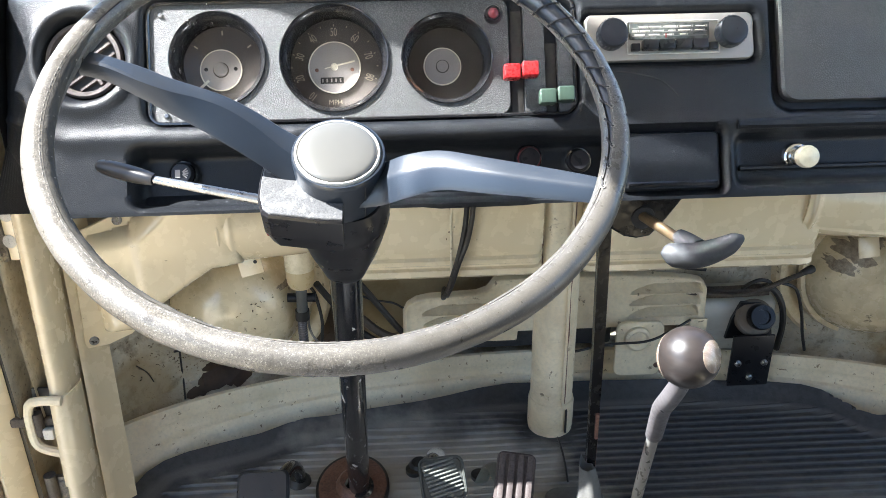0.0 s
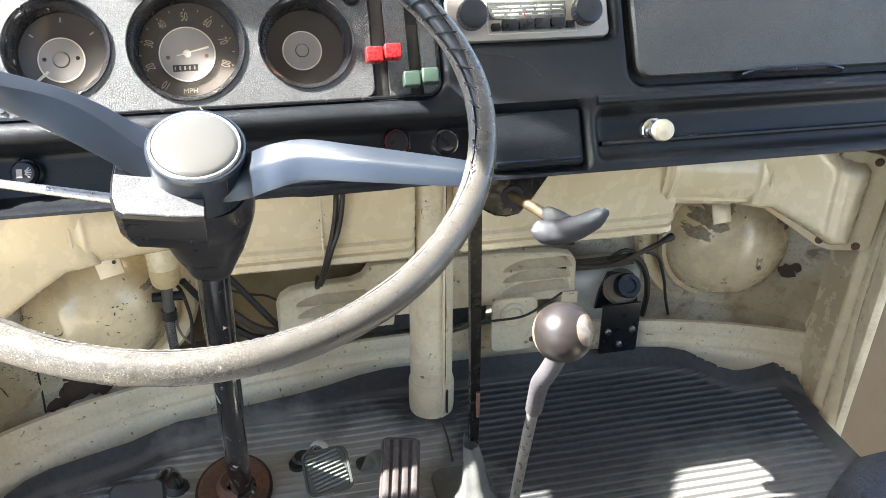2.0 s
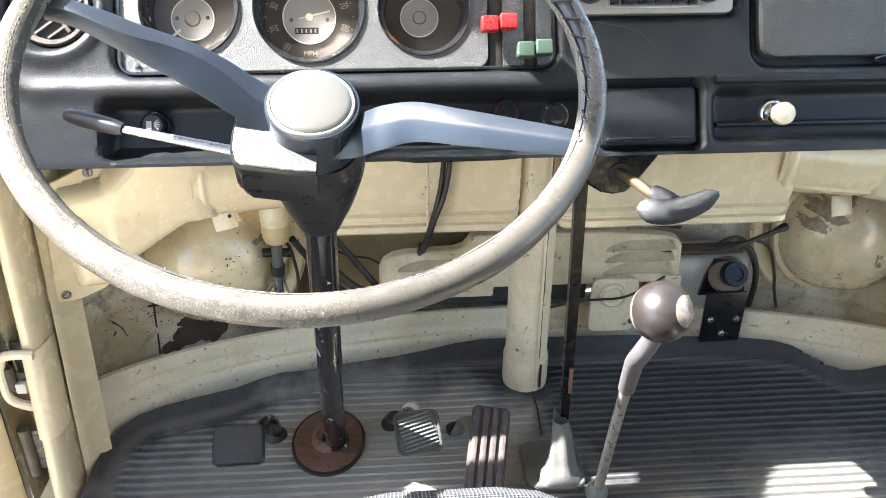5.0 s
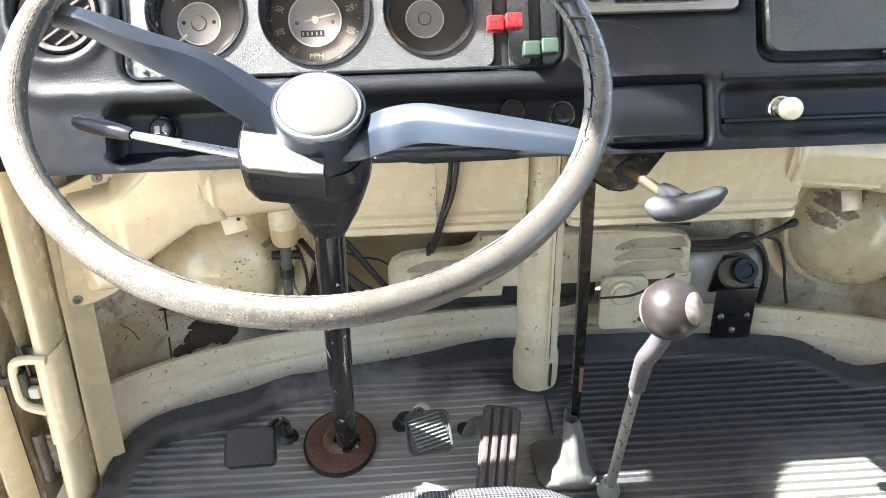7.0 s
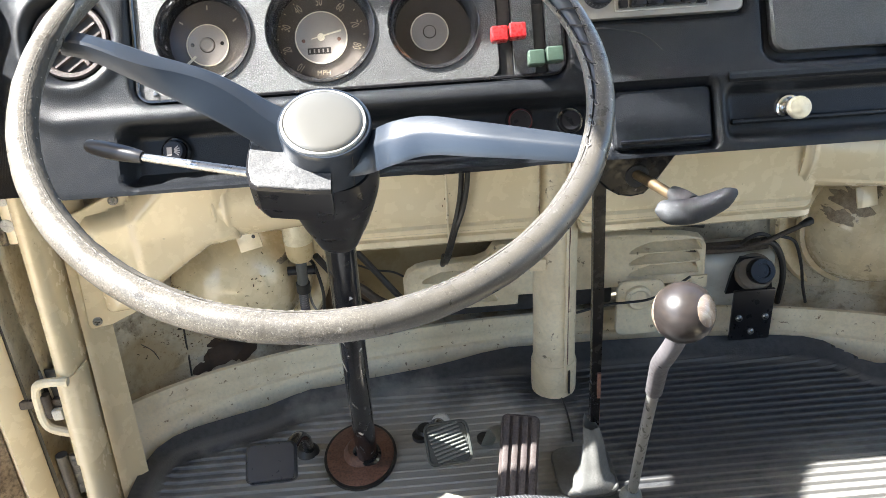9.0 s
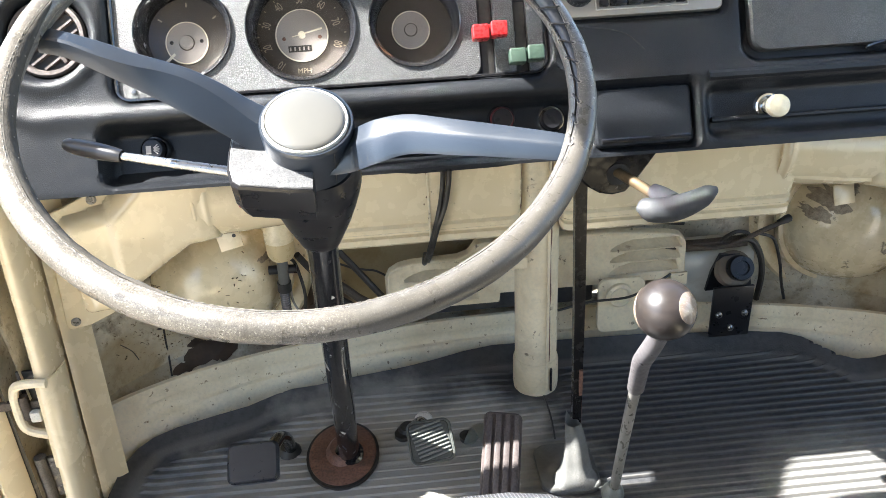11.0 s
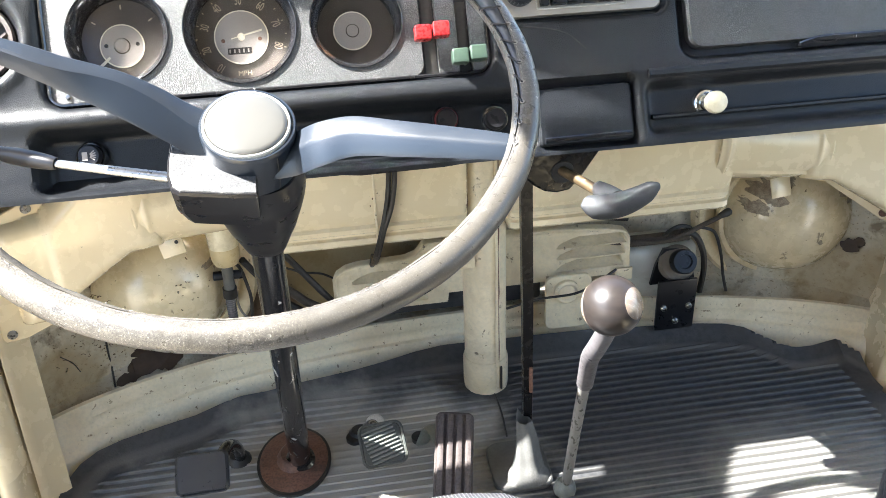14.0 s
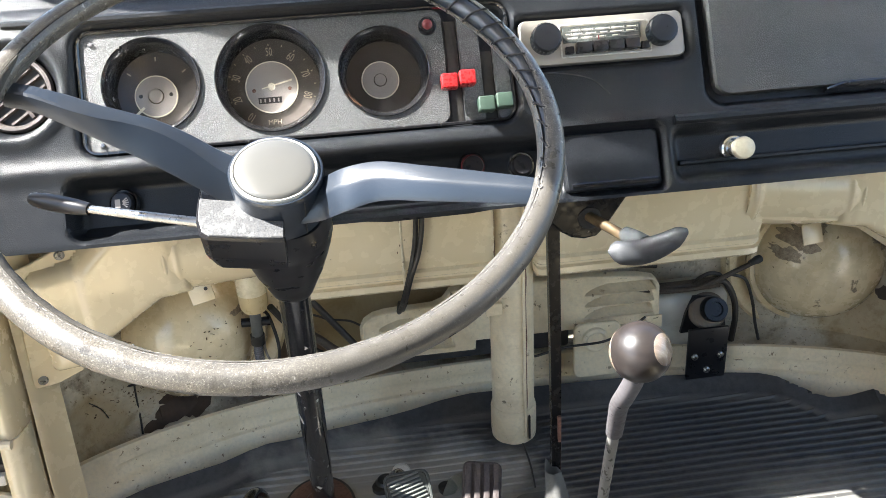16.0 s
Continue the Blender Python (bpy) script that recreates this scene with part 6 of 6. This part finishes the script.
part("arm", tube([pm @ Vector((-0.008, 0.0, -0.008)), (0.015, 0.85, 0.085), (0.005, 0.89, 0.045), (0.0, 0.935, -0.005)], 0.0085, 12, 6), gloss_black, brake)
# Knuckle given a bright metal that paints in the sun on it.
part("stop_bolt", ball(0.0115, pose(0.0185, 0.880, 0.067) @ Matrix.Diagonal((1.1, 0.9, 0.9, 1)), 20, 12), worn_metal, brake, "worn pedal knuckle, bright in place of sunlight on it")
part("floor_hole", lathe([(0.013, 0.0), (0.013, 0.0065), (0.001, 0.0066)], pose(-0.012, 0.926, 0), 20), wire_black, brake)
part("arm_boot", lathe([(0.018, 0), (0.017, 0.004), (0.012, 0.010)], pose(-0.004, 0.935, 0.001), 20), wire_black, brake)

gas = thing("accelerator_pedal", (0.10, 0.76, 0.0), "long brown rubber accelerator pedal with lengthwise ribs", "pedal", "pedals")
g0, g1 = Vector((0.103, 0.735, 0.024)), Vector((0.127, 0.842, 0.098))
gd = (g1 - g0)
gl = gd.length
gy = gd.normalized()
gxv = (Vector((1, 0, 0)) - gy * gy.x).normalized()
gm = axes(g0, gxv, gy, gxv.cross(gy))
part("treadle", plate(round_rect(-0.026, -0.02, 0.026, gl, 0.009), -0.008, 0.0, gm, 0.003), brown_rubber, gas)
for k in range(4):
    dx = -0.0185 + 0.01235 * k
    part("tread_rib", box((dx - 0.0040, -0.016, -0.001), (dx + 0.0040, gl - 0.004, 0.0045), gm, 0.002), brown_rubber, gas)
part("arm", tube([gm @ Vector((-0.01, gl * 0.6, -0.006)), (0.096, 0.862, 0.06), (0.088, 0.89, 0.02), (0.084, 0.902, -0.006)], 0.0105, 12, 6, 0.35), pad_ridge, gas, "flat worn grey arm")
part("floor_hole", lathe([(0.012, 0.0), (0.012, 0.0065), (0.001, 0.0066)], pose(0.082, 0.908, 0), 20), wire_black, gas)
part("hinge", rod(gm @ Vector((-0.03, -0.012, -0.010)), gm @ Vector((0.03, -0.012, -0.010)), 0.006), steel, gas)
part("hinge_plate", box((0.05, 0.715, 0.003), (0.135, 0.745, 0.012), None, 0.002), black_plastic, gas)

# ---------------------------------------------------------------- handbrake and gear lever
hb = thing("handbrake", (0.222, 0.82, 0.0), "pull-out handbrake with a grey T-shaped grip", "handbrake")
bmx = axes((0, 0.842, 0), Vector((1, 0, 0)), Vector((0, 0, 1)), Vector((0, -1, 0)))
part("bracket", plate([(0.205, 0.485), (0.208, 0.455), (0.217, 0.438), (0.228, 0.426), (0.243, 0.4165), (0.258, 0.4135), (0.273, 0.4160), (0.286, 0.4300), (0.3118, 0.4688), (0.322, 0.485)][::-1], -0.02, 0.010, bmx, 0.003), lever_black, hb, "black hanging bracket")
part("bracket_hole", lathe([(0.0140, -0.0005), (0.0135, 0.0012), (0.0005, 0.0010)], axes((0.2628, 0.8315, 0.4405), Vector((1, 0, 0)), Vector((0, 0, 1)), Vector((0, -1, 0))), 24), cord, hb)
part("pull_rod", rod((0.2615, 0.835, 0.4425), (0.292, 0.756, 0.4400), 0.0062, seg=16), brass, hb, "worn tan pull rod")
gA, gB = Vector((0.258, 0.742, 0.434)), Vector((0.341, 0.736, 0.452))
grip = []
for k in range(17):
    t = k / 16
    c = gA + (gB - gA) * t + Vector((0, 0, -0.010 * math.sin(math.pi * t) + 0.004))
    wv, hv = 0.010 + 0.0035 * math.sin(math.pi * t), 0.0125 + 0.003 * math.sin(math.pi * t) - 0.003 * t
    e = min(1.0, (5.5 * t) ** 0.5 + 0.15, (4.0 * (1 - t)) ** 0.7 + 0.42)
    dirv = (gB - gA).normalized()
    nrm = Vector((0.1, -0.75, 0.66)).normalized()
    oth = dirv.cross(nrm).normalized()
    grip.append([c + e * (wv * math.cos(a) * nrm + hv * math.sin(a) * oth) for a in [2 * math.pi * j / 20 for j in range(20)]])
part("grip", loft(grip), grey_plastic, hb, "grey plastic T grip")
part("grip_neck", tube([(0.287, 0.777, 0.4415), (0.293, 0.762, 0.440), (0.298, 0.748, 0.437)], lambda t: 0.0085 + 0.006 * t, 14, 4), grey_plastic, hb)
part("lever_bar", loft([[Vector((x, y, z)) for x, y in ((cx - w, cy - 0.006), (cx + w, cy - 0.006), (cx + w, cy + 0.006), (cx - w, cy + 0.006))] for cx, cy, z, w in ((0.228, 0.872, 0.46, 0.0075), (0.230, 0.862, 0.25, 0.007), (0.226, 0.84, 0.12, 0.006), (0.222, 0.826, 0.03, 0.0055))]), lever_black, hb, "black flat lever bar, rusty low down")
part("rust_streak", box((0.2275, 0.834, 0.05), (0.2325, 0.8385, 0.16), None, 0.001), rust_plate, hb)
part("base_plate", plate(round_rect(0.170, 0.775, 0.252, 0.872, 0.02), 0.001, 0.008, None, 0.002), boot_grey, hb)
BOOT = ((0.217, 0.795, 0.003, 0.028, 0.021), (0.217, 0.795, 0.008, 0.0305, 0.023), (0.2175, 0.797, 0.013, 0.028, 0.020), (0.218, 0.800, 0.021, 0.0215, 0.016), (0.2185, 0.804, 0.036, 0.018, 0.0135), (0.219, 0.810, 0.055, 0.0150, 0.012), (0.2185, 0.816, 0.072, 0.0125, 0.010), (0.217, 0.820, 0.086, 0.0105, 0.008))
rings = []
for k, (cx, cy, z, a, b) in enumerate(BOOT):
    ring = []
    for j in range(28):
        t = 2 * math.pi * j / 28
        fold = 1 + 0.10 * math.sin(5 * t + 0.5 * k) * min(1.0, k / 3)
        tear = 0.020 * max(0.0, math.cos(t - 2.6)) ** 3 if k == 7 else 0.0
        ring.append(Vector((cx + a * fold * math.cos(t), cy + b * fold * math.sin(t), z + tear)))
    rings.append(ring)
part("boot", loft(rings, True, False), boot_grey, hb, "grey creased boot torn at its top")

gear = thing("gear_lever", (0.263, 0.770, 0.0), "bent steel gear lever with a polished wooden ball knob", "gear lever")
K = Vector((0.236, 0.575, 0.418))
part("shaft", tube([(0.263, 0.770, 0.0), (0.258, 0.732, 0.11), (0.249, 0.685, 0.215), (0.244, 0.658, 0.27)], 0.0066, 14, 8), shaft_metal, gear, "bare grey steel shaft with dark scratches")
part("collar", tube([(0.2452, 0.663, 0.262), (0.2405, 0.643, 0.298), (0.2370, 0.627, 0.324), (0.2375, 0.612, 0.346), (0.2400, 0.598, 0.372), (0.239, 0.590, 0.39)], lambda t: 0.0092 + 0.0006 * math.sin(3 * t), 18, 6), sleeve, gear, "grey plastic sleeve")
knob = part("knob", ball(0.0280, Matrix.Translation(K), 48, 32), wood, gear, "polished brown wooden ball")
# Pale caps on the ball paint in the sun on its two sides.
for way, reach in ((1, 31), (-1, 55)):
    cap_m = towards(K, K + way * Vector((0.62, -0.66, 0.42)))
    arc = [(0.0282 * math.sin(radians(reach * k / 10)), 0.0282 * math.cos(radians(reach * k / 10))) for k in range(10, -1, -1)]
    part("sunlit_cap", lathe([(0.99 * arc[0][0], 0.96 * arc[0][1])] + [(max(r, 0.0003), h) for r, h in arc], cap_m, 40), lit_wood, knob, "pale cap of the ball, sunlight painted in")
part("ball_joint", lathe([(0.0145, 0.0), (0.0155, 0.005), (0.0140, 0.012), (0.0105, 0.017), (0.0075, 0.020)], pose(0.261, 0.766, 0.001), 28), pad_ridge, gear, "worn grey ball seat")

# ---------------------------------------------------------------- seats


def cushion(x0, x1, y0, y1, z0, z1, r):
    rings = []
    for z, k in ((z0, 0.94), (z0 + 0.02, 1.0), (z1 - 0.05, 1.0), (z1 - 0.02, 0.975), (z1 - 0.006, 0.93), (z1, 0.82), (z1 + 0.008, 0.5), (z1 + 0.01, 0.1)):
        ring = []
        for x, y in round_rect(-1, -1, 1, 1, r, 8):
            ring.append(Vector(((x0 + x1) / 2 + x * (x1 - x0) / 2 * k, (y0 + y1) / 2 + y * (y1 - y0) / 2 * k, z)))
        rings.append(ring)
    return loft(rings)


seat = thing("passenger_seat", (0.68, 0.2, 0.0), "black basket-weave vinyl passenger seat with piping", "seat")
part("cushion", cushion(0.433, 0.90, -0.05, 0.478, 0.18, 0.335, 0.30), seat_vinyl, seat)
part("piping", tube([(0.438, 0.10, 0.306), (0.440, 0.36, 0.306), (0.458, 0.43, 0.306), (0.51, 0.467, 0.306), (0.7, 0.475, 0.306), (0.85, 0.465, 0.306)], 0.004, 8, 8), seat_vinyl, seat)
part("backrest", box((0.47, -0.17, 0.30), (0.89, -0.03, 0.85), None, 0.04, 4), seat_vinyl, seat)
part("base", box((0.47, -0.05, -0.005), (0.88, 0.40, 0.19), None, 0.01), cream_worn, seat)
dseat = thing("driver_seat", (-0.02, 0.15, 0.0), "driver's seat in black and white woven cloth", "seat")
part("cushion", cushion(-0.19, 0.255, -0.42, 0.481, 0.18, 0.340, 0.80), weave, dseat)
part("backrest", box((-0.22, -0.58, 0.30), (0.25, -0.42, 0.85), None, 0.04, 4), weave, dseat)
part("base", box((-0.20, -0.42, -0.005), (0.24, 0.20, 0.19), None, 0.01), cream_worn, dseat)
